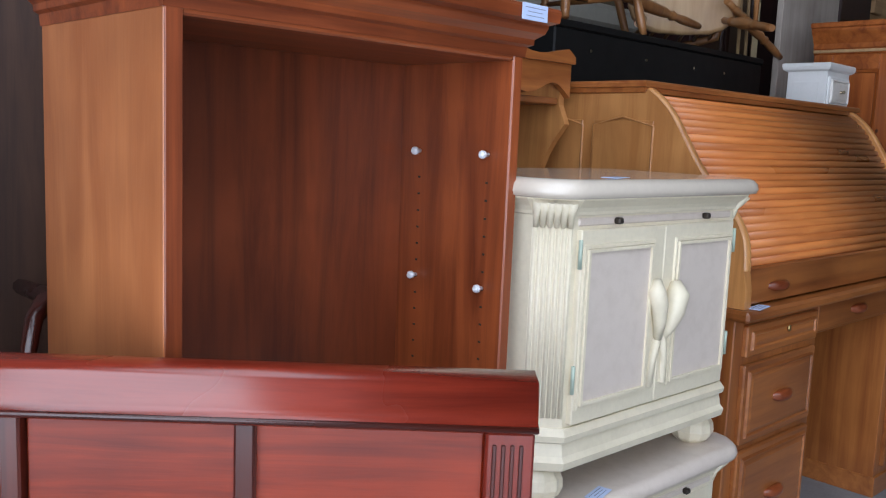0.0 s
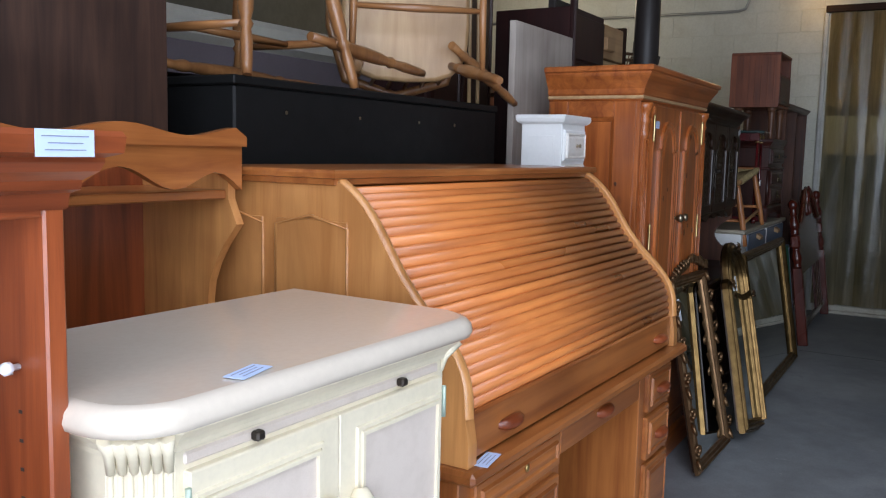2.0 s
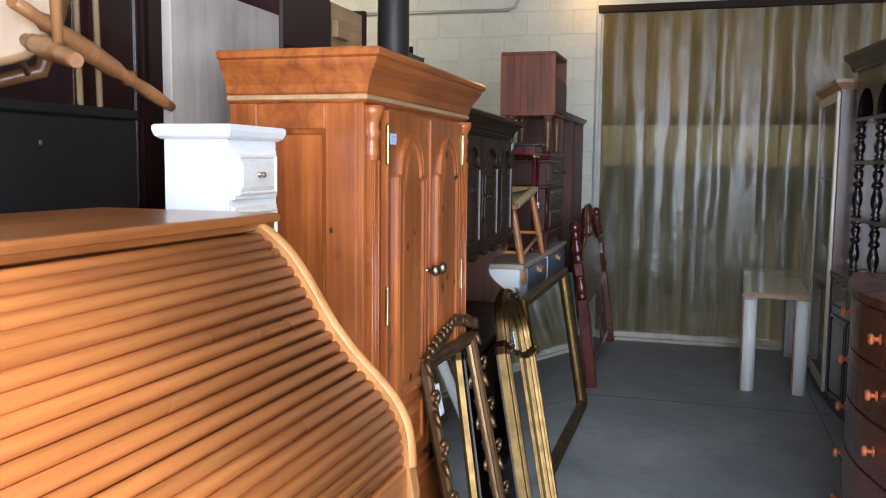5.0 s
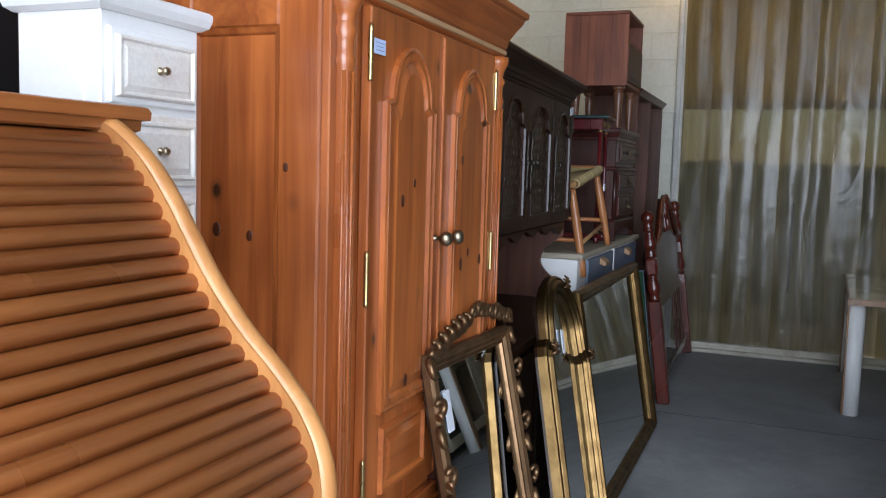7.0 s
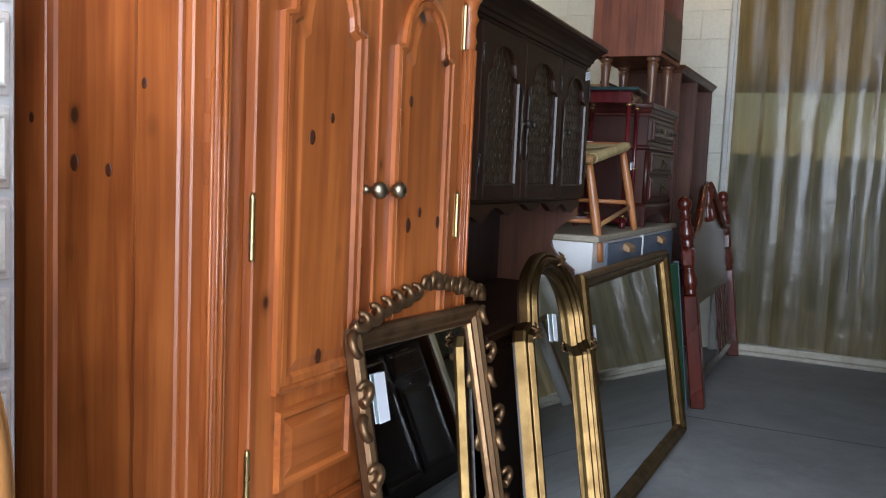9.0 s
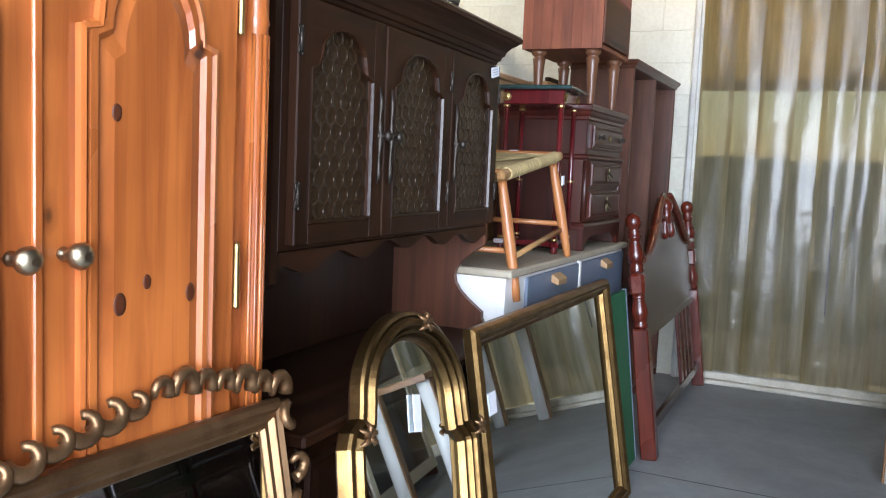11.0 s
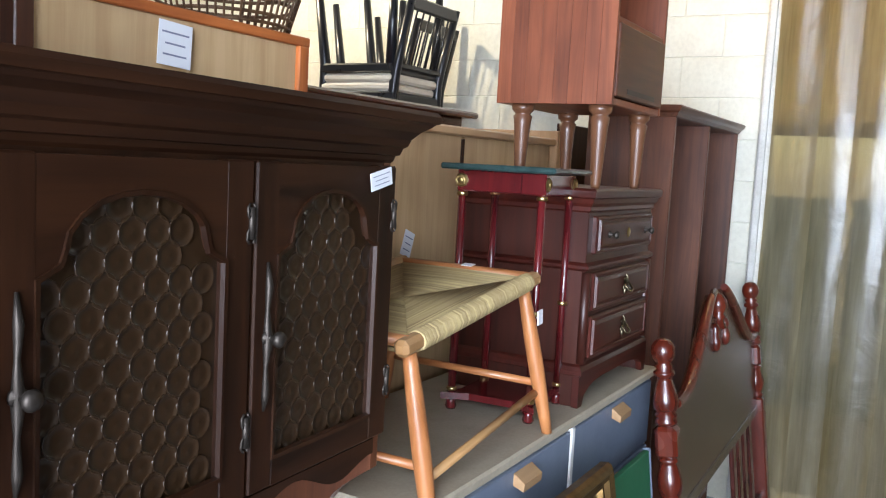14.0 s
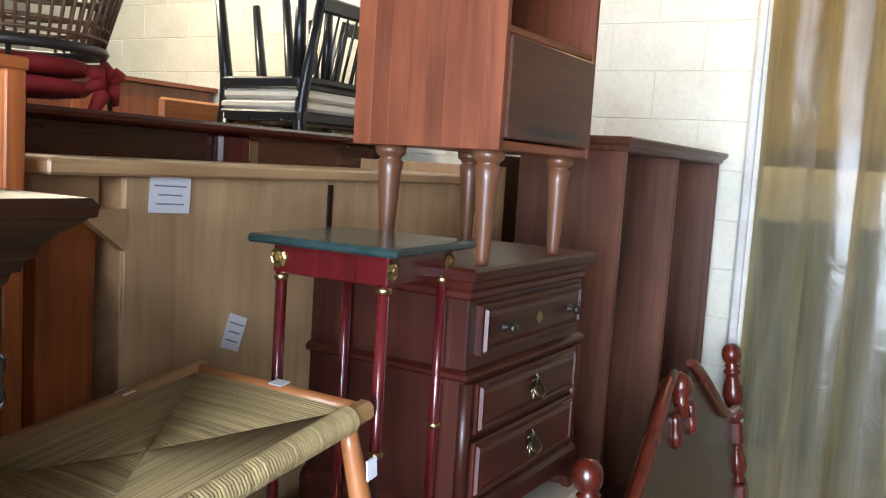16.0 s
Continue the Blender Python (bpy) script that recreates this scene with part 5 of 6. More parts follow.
part("divider", Shape().box(0.793, 0.817, -0.003, 0.012, 0.05, 0.95), white, t)
for x in (0.03, w - 0.03):
    for y in (0.04, d - 0.04):
        part("foot", Shape().box(x - 0.025, x + 0.025, y - 0.02, y + 0.02, 0.025, 0.05), white, t)

# rush stool
t = thing("rush_stool", "beech stool with a woven rush seat", "stool", pose(6.69, 1.69, 0.898, 0, -7.8, 0))
honey = wood(((0.52, 0.22, 0.08), (0.36, 0.13, 0.04)), "z", 0.35, 0.3)
honey_x = wood(((0.50, 0.30, 0.13), (0.36, 0.19, 0.07)), "x", 0.4, 0.2)
W, D = 0.277, 0.19
for sx in (-1, 1):
    for sy in (-1, 1):
        a = Vector((sx * W * 0.93, sy * D * 0.93, 0.40))
        b = Vector((sx * (W + (-0.02 if sx > 0 else 0.015)), sy * (D + 0.055), 0.09 if sx < 0 and sy > 0 else 0.024 if sx > 0 else -0.01))
        pts = [b.lerp(a, k / 8) for k in range(9)]
        part("leg", Shape().tube(pts, [0.013, 0.0155, 0.0175, 0.019, 0.0195, 0.019, 0.018, 0.016, 0.0145], 12), honey, t)
# rush in four triangles that dip towards the middle
n = 40
web = part("rush_seat", Shape().box(-W + 0.01, W - 0.01, -D + 0.01, D - 0.01, 0.383, 0.391, 0), rush, t, "woven greenish rush seat")
for side in range(4):
    ang = side * math.pi / 2
    half_w, half_d = (W - 0.005, D - 0.005)
    corners = [(-half_w, -half_d), (half_w, -half_d), (half_w, half_d), (-half_w, half_d)]
    p, q2 = corners[side], corners[(side + 1) % 4]
    for k in range(n):
        u0 = k / n
        a = Vector((p[0] * (1 - u0), p[1] * (1 - u0), 0.406 + 0.004 * (1 - u0) - 0.004 * u0))
        b = Vector((q2[0] * (1 - u0), q2[1] * (1 - u0), a.z))
        part("strand", Shape().tube([a, (a + b) / 2 + Vector((0, 0, 0.002)), b], 0.0056, 6), rush_x if side % 2 == 0 else rush, web)
for x in (-W, W):
    part("side_rail", Shape().tube([(x, -D, 0.412), (x, D, 0.412)], 0.013, 10), wood(((0.52, 0.22, 0.08), (0.36, 0.13, 0.04)), "y", 0.35, 0.3), t)
part("front_rail", Shape().box(-W - 0.035, W + 0.025, -D - 0.018, -D + 0.016, 0.390, 0.424, 0.009), honey_x, t, "pale rounded beech front rail")
for k in range(80):
    x = -W + 0.03 + (2 * W - 0.06) * k / 79
    part("rush_wrap", Shape().tube([(x, -D - 0.001 + 0.0195 * math.cos(a), 0.407 + 0.0195 * math.sin(a)) for a in [2 * math.pi * j / 8 for j in range(8)]], 0.0042, 5, True), rush, web)
part("sticker", Shape().box(W - 0.012, W + 0.012, -0.03, 0.0, 0.4245, 0.4265, 0), tag_white, t, "white sticker on the side rail")
part("back_rail", Shape().box(-W - 0.025, W + 0.025, D - 0.016, D + 0.016, 0.392, 0.426, 0.009), honey_x, t)
for sx in (-1, 1):
    x = sx * (W - 0.016)
    part("stretcher", Shape().tube([(x, -D - 0.032, 0.15), (x, D + 0.032, 0.15)], 0.010, 8), wood(((0.52, 0.22, 0.08), (0.36, 0.13, 0.04)), "y", 0.35, 0.3), t)
for z, sy in ((0.20, 1), (0.13, -1)):
    part("stretcher", Shape().tube([(-W + 0.018, sy * (D + 0.028), z), (W - 0.018, sy * (D + 0.028), z)], 0.010, 8), honey_x, t)
part("sticker", Shape().box(W - 0.022, W + 0.003, -D - 0.031, -D - 0.027, 0.30, 0.335, 0), tag_white, t, "white sticker on a leg")
part("sticker", Shape().box(0.10, 0.125, D - 0.014, D + 0.014, 0.4235, 0.4245, 0), tag_white, t, "white sticker on the back rail")

# plant stand with a green marble top
t = thing("plant_stand", "tall burgundy plant stand with a green marble top", "plant stand", pose(6.975, 1.505, 0.957, 0, 0, 4))
burg = wood(((0.12, 0.010, 0.012), (0.06, 0.006, 0.008)), "z", 0.14, 0.8)
wd = 0.245
part("marble_top", Shape().box(-0.035, wd + 0.035, -0.035, wd + 0.035, 0.640, 0.656, 0.005), marble, t, "veined green marble slab")
part("apron", Shape().box(0.0, wd, 0.0, wd, 0.585, 0.640, 0.003), burg, t)
part("base", Shape().prism([(-0.01, -0.01), (0.06, 0.02), (wd - 0.06, 0.02), (wd + 0.01, -0.01), (wd - 0.02, 0.06), (wd - 0.02, wd - 0.06), (wd + 0.01, wd + 0.01), (wd - 0.06, wd - 0.02), (0.06, wd - 0.02), (-0.01, wd + 0.01), (0.02, wd - 0.06), (0.02, 0.06)], "z", 0.028, 0.046), burg, t)
for x in (0.012, wd - 0.012):
    for y in (0.012, wd - 0.012):
        part("column", Shape().lathe([(0.011, 0.046), (0.011, 0.585)], 12, pose(x, y, 0)), burg, t)
        for z in (0.05, 0.28, 0.572):
            part("ring", Shape().lathe([(0.0125, z), (0.0145, z + 0.003), (0.0145, z + 0.008), (0.0125, z + 0.011)], 12, pose(x, y, 0)), brass, t, "thin brass ring")
        part("foot", Shape().lathe([(0.012, 0), (0.016, 0.008), (0.013, 0.02), (0.016, 0.03)], 12, pose(x, y, 0)), burg, t)
for m in (pose(0.014, -0.001, 0.613, 90), pose(wd - 0.014, -0.001, 0.613, 90), pose(-0.001, wd - 0.014, 0.613, 90, 0, -90)):
    s = Shape().lathe([(0.019, 0), (0.019, 0.002), (0.015, 0.005), (0.012, 0.003), (0.007, 0.004), (0.006, 0.008), (0.002, 0.009)], 16, m, 0.08)
    part("rosette", s, brass, t, "round brass rosette")


def bail(parent, x, y, z):
    s = Shape()
    for k in range(6):
        a = radians(60 * k)
        s.tube([(x, y - 0.002, z), (x + 0.02 * math.cos(a), y - 0.005, z + 0.026 * math.sin(a)), (x + 0.024 * math.cos(a + 0.5), y - 0.003, z + 0.032 * math.sin(a + 0.5))], [0.004, 0.004, 0.002], 6)
    s.tube([(x - 0.022, y - 0.006, z + 0.006), (x - 0.02, y - 0.02, z - 0.012), (x, y - 0.023, z - 0.02), (x + 0.02, y - 0.02, z - 0.012), (x + 0.022, y - 0.006, z + 0.006)], 0.003, 6)
    part("bail_pull", s, tarnished, parent, "pierced tarnished brass drawer pull")


# mahogany three-drawer nightstand
t = thing("bedside_chest", "dark mahogany bedside chest with brass pulls", "nightstand", pose(7.197, 1.467, 0.957))
w, d = 0.615, 0.40
mx, mz = wood(MAHOGANY, "x", 0.34, 0.1), wood(((0.058, 0.013, 0.007), (0.020, 0.005, 0.003)), "z", 0.36, 0.1)
part("body", Shape().box(0.02, w - 0.02, 0.01, d, 0.09, 0.575), mz, t)
part("top", Shape().crown(0.02, w - 0.02, 0.01, d, [(0.0, 0.54), (0.006, 0.545), (0.006, 0.556), (0.014, 0.565), (0.018, 0.578), (0.024, 0.582), (0.026, 0.60), (0.02, 0.606)]), mx, t)
part("waist_moulding", Shape().crown(0.02, w - 0.02, 0.01, d, [(0.0, 0.378), (0.008, 0.381), (0.014, 0.386), (0.014, 0.394), (0.006, 0.399), (0.0, 0.402)]), mx, t)
part("base_moulding", Shape().crown(0.02, w - 0.02, 0.01, d, [(0.014, 0.085), (0.014, 0.10), (0.008, 0.112), (0.0, 0.118)]), mx, t)
for z0, z1, kind in ((0.425, 0.53, 0), (0.265, 0.372, 1), (0.13, 0.25, 1)):
    dr = part("drawer", Shape().box(0.055, w - 0.055, -0.004, 0.014, z0, z1, 0.003), mx, t)
    raised_panel(dr, 0.065, w - 0.065, z0 + 0.008, z1 - 0.008, -0.003, mx, 0.008, 0.018)
    if kind:
        bail(dr, w / 2, -0.011, (z0 + z1) / 2)
    else:
        for x in (0.14, w - 0.14):
            knob(dr, x, -0.010, (z0 + z1) / 2, pewter, 0.011, 0.028)
        part("escutcheon", Shape().lathe([(0.016, 0), (0.013, 0.003), (0.004, 0.004)], 8, pose(w / 2, -0.011, (z0 + z1) / 2, 90), 0.2), brass, dr)
for x in (0.03, w - 0.03):
    part("corner_post", Shape().lathe([(0.014, 0.12), (0.014, 0.375)], 10, pose(x, 0.01, 0)), mz, t)
foot = [(0.0, 0.0), (0.03, 0.0), (0.045, 0.03), (0.08, 0.045), (0.12, 0.055), (0.2, 0.06), (w - 0.2, 0.06), (w - 0.12, 0.055), (w - 0.08, 0.045), (w - 0.045, 0.03), (w - 0.03, 0.0), (w, 0.0), (w, 0.09), (0, 0.09)]
part("bracket_foot", Shape().prism(foot, "y", -0.002, 0.018), mx, t, "shaped bracket base")
part("side_foot", Shape().box(0.004, 0.022, 0.018, d, 0, 0.09), mz, t)
part("side_foot", Shape().box(w - 0.022, w - 0.004, 0.018, d, 0, 0.09), mz, t)

# mid-century nightstand on tapered legs
t = thing("walnut_nightstand", "walnut nightstand on tapered legs with one drawer", "nightstand", pose(7.225, 1.439, 1.563))
w, d = 0.455, 0.345
for k in range(8):
    y0 = d * k / 8
    part("side_board", Shape().box(0, 0.016, y0 + (0.0 if k == 0 else 0.0003), d * (k + 1) / 8, 0.228, 0.60, 0.0008), wood(WALNUT, "z", 0.42, 0.15), t)
part("side_panel", Shape().box(w - 0.016, w, 0.0, d, 0.228, 0.60), wood(WALNUT, "z", 0.42, 0.15), t)
part("top", Shape().box(0.0, w, -0.004, d, 0.60, 0.62, 0.004), wood(WALNUT, "x", 0.4, 0.2), t)
part("bottom", Shape().box(0.016, w - 0.016, 0.002, d, 0.228, 0.248), wood(WALNUT, "x", 0.4, 0.2), t)
part("back_panel", Shape().box(0.016, w - 0.016, d - 0.01, d, 0.248, 0.60), wood(WALNUT, "x", 0.5, 0.1), t)
part("shelf", Shape().box(0.016, w - 0.016, 0.004, d - 0.01, 0.45, 0.466), wood(WALNUT, "x", 0.4, 0.2), t)
dr = part("drawer", Shape().box(0.018, w - 0.018, -0.006, 0.012, 0.252, 0.447, 0.003), wood(BROWN, "x", 0.4, 0.2), t)
part("slot_pull", Shape().box(0.10, w - 0.10, -0.0075, -0.005, 0.264, 0.278, 0), pipe_black, dr, "dark recessed slot pull")
for x in (0.055, w - 0.055):
    for y in (0.05, d - 0.06):
        part("leg", Shape().lathe([(0.012, 0), (0.014, 0.01), (0.024, 0.17), (0.028, 0.195), (0.022, 0.20), (0.024, 0.205), (0.032, 0.212), (0.034, 0.228)], 14, pose(x, y, 0)), wood(((0.17, 0.075, 0.036), (0.10, 0.04, 0.02)), "z", 0.35, 0.3), t, "tapered round leg")

# tall brown bookcase at the end of the row
t = thing("open_bookcase", "reddish brown open bookcase with tall empty bays", "bookcase", pose(8.19, 1.53, 0))
w, d, h = 1.12, 0.34, 1.83
bz, bx = wood(BROWN, "z", 0.42, 0.2), wood(BROWN, "x", 0.42, 0.2)
for x in (0, 0.53, w - 0.022):
    part("side_panel", Shape().box(x, x + 0.022, 0, d, 0, h), bz, t)
part("back_panel", Shape().box(0.022, w - 0.022, d - 0.012, d, 0.06, h), bz, t)
part("crown", Shape().crown(0, w, 0, d, [(0.0, h - 0.004), (0.006, h), (0.01, h + 0.012), (0.02, h + 0.02), (0.026, h + 0.034), (0.022, h + 0.04)]), bx, t)
for x0 in (0.022, 0.552):
    part("shelf", Shape().box(x0, x0 + 0.506, 0.01, d - 0.012, 0.62, 0.64), bx, t)
part("bottom_shelf", Shape().box(0.022, w - 0.022, 0.0, d - 0.012, 0.05, 0.075), bx, t)

# ---- stock behind the front row ----
t = thing("unfinished_cabinet", "unfinished plywood cabinet turned back to front", "cabinet", pose(5.90, 1.99, 0))
part("back_panel", Shape().box(0, 0.70, 0, 0.012, 0, 1.865, 0.002), wood(PLY, "z", 0.6, 0.0), t, "pale plywood back")
part("carcass", Shape().box(0.002, 0.698, 0.012, 0.5, 0, 1.86), wood(RAW, "z", 0.5, 0.1), t)
part("top_batten", Shape().box(-0.03, 0.725, -0.008, 0.5, 1.865, 1.887), wood(PINE, "x", 0.5, 0.1), t)
part("corner_post", Shape().box(0.682, 0.718, -0.012, 0.03, 0.0, 1.865), wood(PINE, "z", 0.5, 0.1), t)
part("corner_post", Shape().box(-0.03, 0.006, -0.012, 0.03, 0.0, 1.865), wood(BROWN, "z", 0.5, 0.1), t, "dark stained corner post")
price_tag(pose(6.205, 1.977, 1.812, 0, 3, 0), 0.085, 0.085, None, "curling white paper label on plywood")

t = thing("wide_cabinet", "wide pine cabinet with a plywood back facing out", "cabinet", pose(6.80, 2.0, 0))
part("back_panel", Shape().box(0.03, 0.62, 0, 0.01, 0, 1.70, 0.002), wood(PLY, "z", 0.55, 0.05), t)
part("back_panel", Shape().box(0.63, 1.33, 0, 0.01, 0, 1.70, 0.002), wood(PLY, "z", 0.55, 0.05), t)
part("centre_batten", Shape().box(0.616, 0.634, -0.005, 0.0, 1.57, 1.69, 0.004), wood(DARK, "z", 0.6, 0.0), t)
part("carcass", Shape().box(0.032, 1.328, 0.012, 0.36, 0, 1.70), wood(RAW, "x", 0.5, 0.1), t)
part("top", Shape().box(-0.14, 1.35, -0.02, 0.37, 1.70, 1.728, 0.005), wood(RAW, "x", 0.3, 0.3), t)
part("side_ledge", Shape().box(-0.12, 0.02, 0.06, 0.36, 1.64, 1.70), wood(RAW, "x", 0.4, 0.2), t)
part("bracket", Shape().prism([(-0.08, 1.64), (0.03, 1.64), (0.03, 1.56)], "y", -0.004, 0.02), wood(RAW, "x", 0.4, 0.2), t)
part("side_panel", Shape().box(-0.12, 0.0, 0.04, 0.36, 0, 1.64), wood(PINE, "z", 0.5, 0.1), t)
price_tag(pose(6.93, 1.996, 1.665, 0, 2, 0), 0.10, 0.07, None, "crooked white paper label on plywood")
price_tag(pose(7.11, 1.99, 1.37, 0, 20, 0), 0.055, 0.075, None, "folded white paper hanging on plywood")

t = thing("plank_box", "rough pale plank box with a dark panel beside it", "box", pose(8.16, 1.98, 0))
part("body", Shape().box(0, 0.16, 0, 0.5, 0, 1.76), wood(RAW, "z", 0.6, 0.0), t)
part("dark_panel", Shape().box(0.17, 0.5, 0.05, 0.08, 0, 1.80), wood(DARK, "z", 0.5, 0.1), t)

# dark dining table raised on the stock
t = thing("stock_platform", "plain timber platform under stacked furniture", "platform", pose(5.95, 2.39, 0))
part("deck", Shape().box(0, 3.38, 0, 2.0, 0.99, 1.03), wood(RAW, "x", 0.6, 0.0), t)
for x in (0.05, 3.2):
    for y in (0.05, 1.9):
        part("leg", Shape().box(x, x + 0.06, y, y + 0.06, 0, 0.99), wood(RAW, "z", 0.6, 0.0), t)
t = thing("dining_table", "dark mahogany dining table with a moulded edge", "table", pose(6.0, 2.40, 1.03))
part("tabletop", Shape().box(0, 2.28, 0, 0.80, 0.775, 0.802, 0.008), wood(MAHOGANY, "x", 0.14, 0.8), t)
part("apron", Shape().box(0.06, 1.48, 0.06, 0.085, 0.67, 0.775), wood(MAHOGANY, "x", 0.25, 0.5), t)
part("apron", Shape().box(1.60, 2.24, 0.06, 0.085, 0.67, 0.775), wood(BROWN, "x", 0.25, 0.5), t)
part("leg_block", Shape().box(1.48, 1.60, 0.03, 0.14, 0.63, 0.775, 0.01), wood(((0.15, 0.03, 0.018), (0.06, 0.012, 0.009)), "z", 0.2, 0.6), t)
part("clip", Shape().box(1.61, 1.65, 0.05, 0.058, 0.69, 0.76, 0.003), nickel, t, "bright metal table clip")
for x in (0.11, 1.05, 2.19):
    for y in (0.12, 0.70):
        part("leg", Shape().lathe([(0.018, 0), (0.022, 0.05), (0.03, 0.3), (0.045, 0.5), (0.03, 0.56), (0.05, 0.59), (0.034, 0.61), (0.05, 0.65), (0.05, 0.775)], 14, pose(x, y, 0)), wood(MAHOGANY, "z", 0.25, 0.5), t)


def black_chair(m, label):
    t = thing("black_chair", label, "chair", m, "black spindle chairs on the dining table")
    part("seat_frame", Shape().box(-0.22, 0.22, -0.21, 0.21, 0.39, 0.435, 0.008), black_lacquer, t)
    part("seat_pad", Shape().box(-0.215, 0.215, -0.215, 0.19, 0.436, 0.475, 0.016), cushion_white, t, "off-white padded seat")
    for sx in (-1, 1):
        part("front_leg", Shape().tube([(sx * 0.2, -0.19, 0.0), (sx * 0.195, -0.185, 0.42)], [0.018, 0.026], 8), black_lacquer, t)
        part("rear_post", Shape().tube([(sx * 0.2, 0.25, 0.0), (sx * 0.195, 0.19, 0.40), (sx * 0.19, 0.20, 0.52), (sx * 0.2, 0.28, 0.86)], [0.018, 0.026, 0.024, 0.018], 8), black_lacquer, t)
    part("top_rail", Shape().box(-0.2, 0.2, 0.262, 0.288, 0.80, 0.86, 0.008), black_lacquer, t)
    part("lower_rail", Shape().box(-0.19, 0.19, 0.205, 0.222, 0.54, 0.565, 0.005), black_lacquer, t)
    for k in range(6):
        x = -0.14 + 0.056 * k
        part("spindle", Shape().tube([(x, 0.213, 0.56), (x, 0.272, 0.81)], 0.005, 6), black_lacquer, t)
    return t


for x, y in ((8.50, 3.06), (9.03, 3.36)):
    t = thing("crate", "rough timber crate under the stacked chairs", "crate", pose(x, y, 1.03))
    part("body", Shape().box(-0.22, 0.22, -0.27, 0.27, 0, 0.46, 0.004), wood(RAW, "x", 0.6, 0.0), t)
    black_chair(pose(x, y, 1.49, 0, 0, 180), "black spindle-back chair standing upright, white padded seat")
    black_chair(pose(x, y + 0.01, 2.442, 180, 0, 180), "black spindle-back chair turned upside down, white seat")

t = thing("chest_of_drawers", "plain reddish brown chest against the end wall", "chest", pose(8.43, 4.42, 0))
part("body", Shape().box(0, 0.9, 0, 0.5, 0, 2.08), wood(WALNUT, "z", 0.4, 0.2), t)
part("top", Shape().box(-0.03, 0.92, -0.03, 0.5, 2.08, 2.105), wood(WALNUT, "x", 0.4, 0.2), t)
t = thing("oak_headboard", "honey oak board lying on the table stock", "board", pose(8.45, 3.80, 1.03))
part("panel", Shape().box(0, 0.7, 0, 0.04, 0.0, 0.95, 0.015), wood(OAK, "x", 0.35, 0.3), t)

# wicker chair with red cushions on the stock
t = thing("wicker_chair", "brown wicker tub chair with tied red cushions", "chair", pose(7.03, 2.66, 1.668, 0, 0, 10))
wick = wood(((0.16, 0.09, 0.045), (0.07, 0.035, 0.018)), "z", 0.5, 0.1)
for k in range(34):
    a = radians(-200 + 220 * k / 33)
    p0 = Vector((0.19 * math.cos(a), 0.19 * math.sin(a), 0.30))
    p1 = Vector((0.25 * math.cos(a), 0.25 * math.sin(a), 0.50))
    part("cane", Shape().tube([p0, p1], 0.004, 5), wick, t)
for z, r in ((0.30, 0.195), (0.335, 0.20), (0.36, 0.205), (0.40, 0.212), (0.45, 0.232), (0.50, 0.252)):
    part("hoop", Shape().tube([(r * math.cos(radians(10 * k)), r * math.sin(radians(10 * k)), z) for k in range(36)], 0.006 if z < 0.48 else 0.012, 6, True), wick, t)
for z in (0.19, 0.24):
    part("cushion", Shape().lathe([(0.10, z), (0.155, z + 0.008), (0.172, z + 0.023), (0.158, z + 0.041), (0.09, z + 0.05)], 18), red_cloth, t, "red seat cushion")
for sx in (-1, 1):
    for sy in (-1, 1):
        part("leg", Shape().tube([(sx * 0.16, sy * 0.145, 0.164), (sx * 0.14, sy * 0.13, 0.30)], 0.007, 6), pipe_black, t)
for a, l in ((20, 0.08), (75, 0.05), (150, 0.06), (-40, 0.07), (-110, 0.09), (200, 0.05)):
    e = Vector((l * math.cos(radians(a)), -0.02, l * math.sin(radians(a))))
    part("bow_loop", Shape().tube([(0.125, -0.13, 0.235), (0.125 + e.x * 0.5, -0.16, 0.245 + e.z * 0.5), (0.125 + e.x, -0.14, 0.235 + e.z)], [0.012, 0.022, 0.012], 6), red_cloth, t, "red fabric bow loop")
part("seat_rim", Shape().tube([(0.195 * math.cos(radians(10 * k)), 0.195 * math.sin(radians(10 * k)), 0.305) for k in range(36)], 0.014, 6, True), pipe_black, t)
part("bow_knot", Shape().lathe([(0.006, 0.215), (0.018, 0.225), (0.02, 0.235), (0.018, 0.245), (0.006, 0.255)], 8, pose(0.125, -0.135, 0)), red_cloth, t)

# chairs and stock over the black case
chair_wood = ((0.42, 0.20, 0.075), (0.26, 0.11, 0.038))


def turned_leg(parent, a, b, name="leg"):
    a, b = Vector(a), Vector(b)
    n = [(0.0, 0.013), (0.08, 0.016), (0.2, 0.018), (0.3, 0.014), (0.33, 0.021), (0.36, 0.014), (0.42, 0.021), (0.6, 0.024), (0.75, 0.019), (0.8, 0.014), (0.83, 0.02), (0.87, 0.014), (1.0, 0.015)]
    return part(name, Shape().tube([a.lerp(b, u) for u, r in n], [r for u, r in n], 10), wood(chair_wood, "z", 0.32, 0.35), parent)


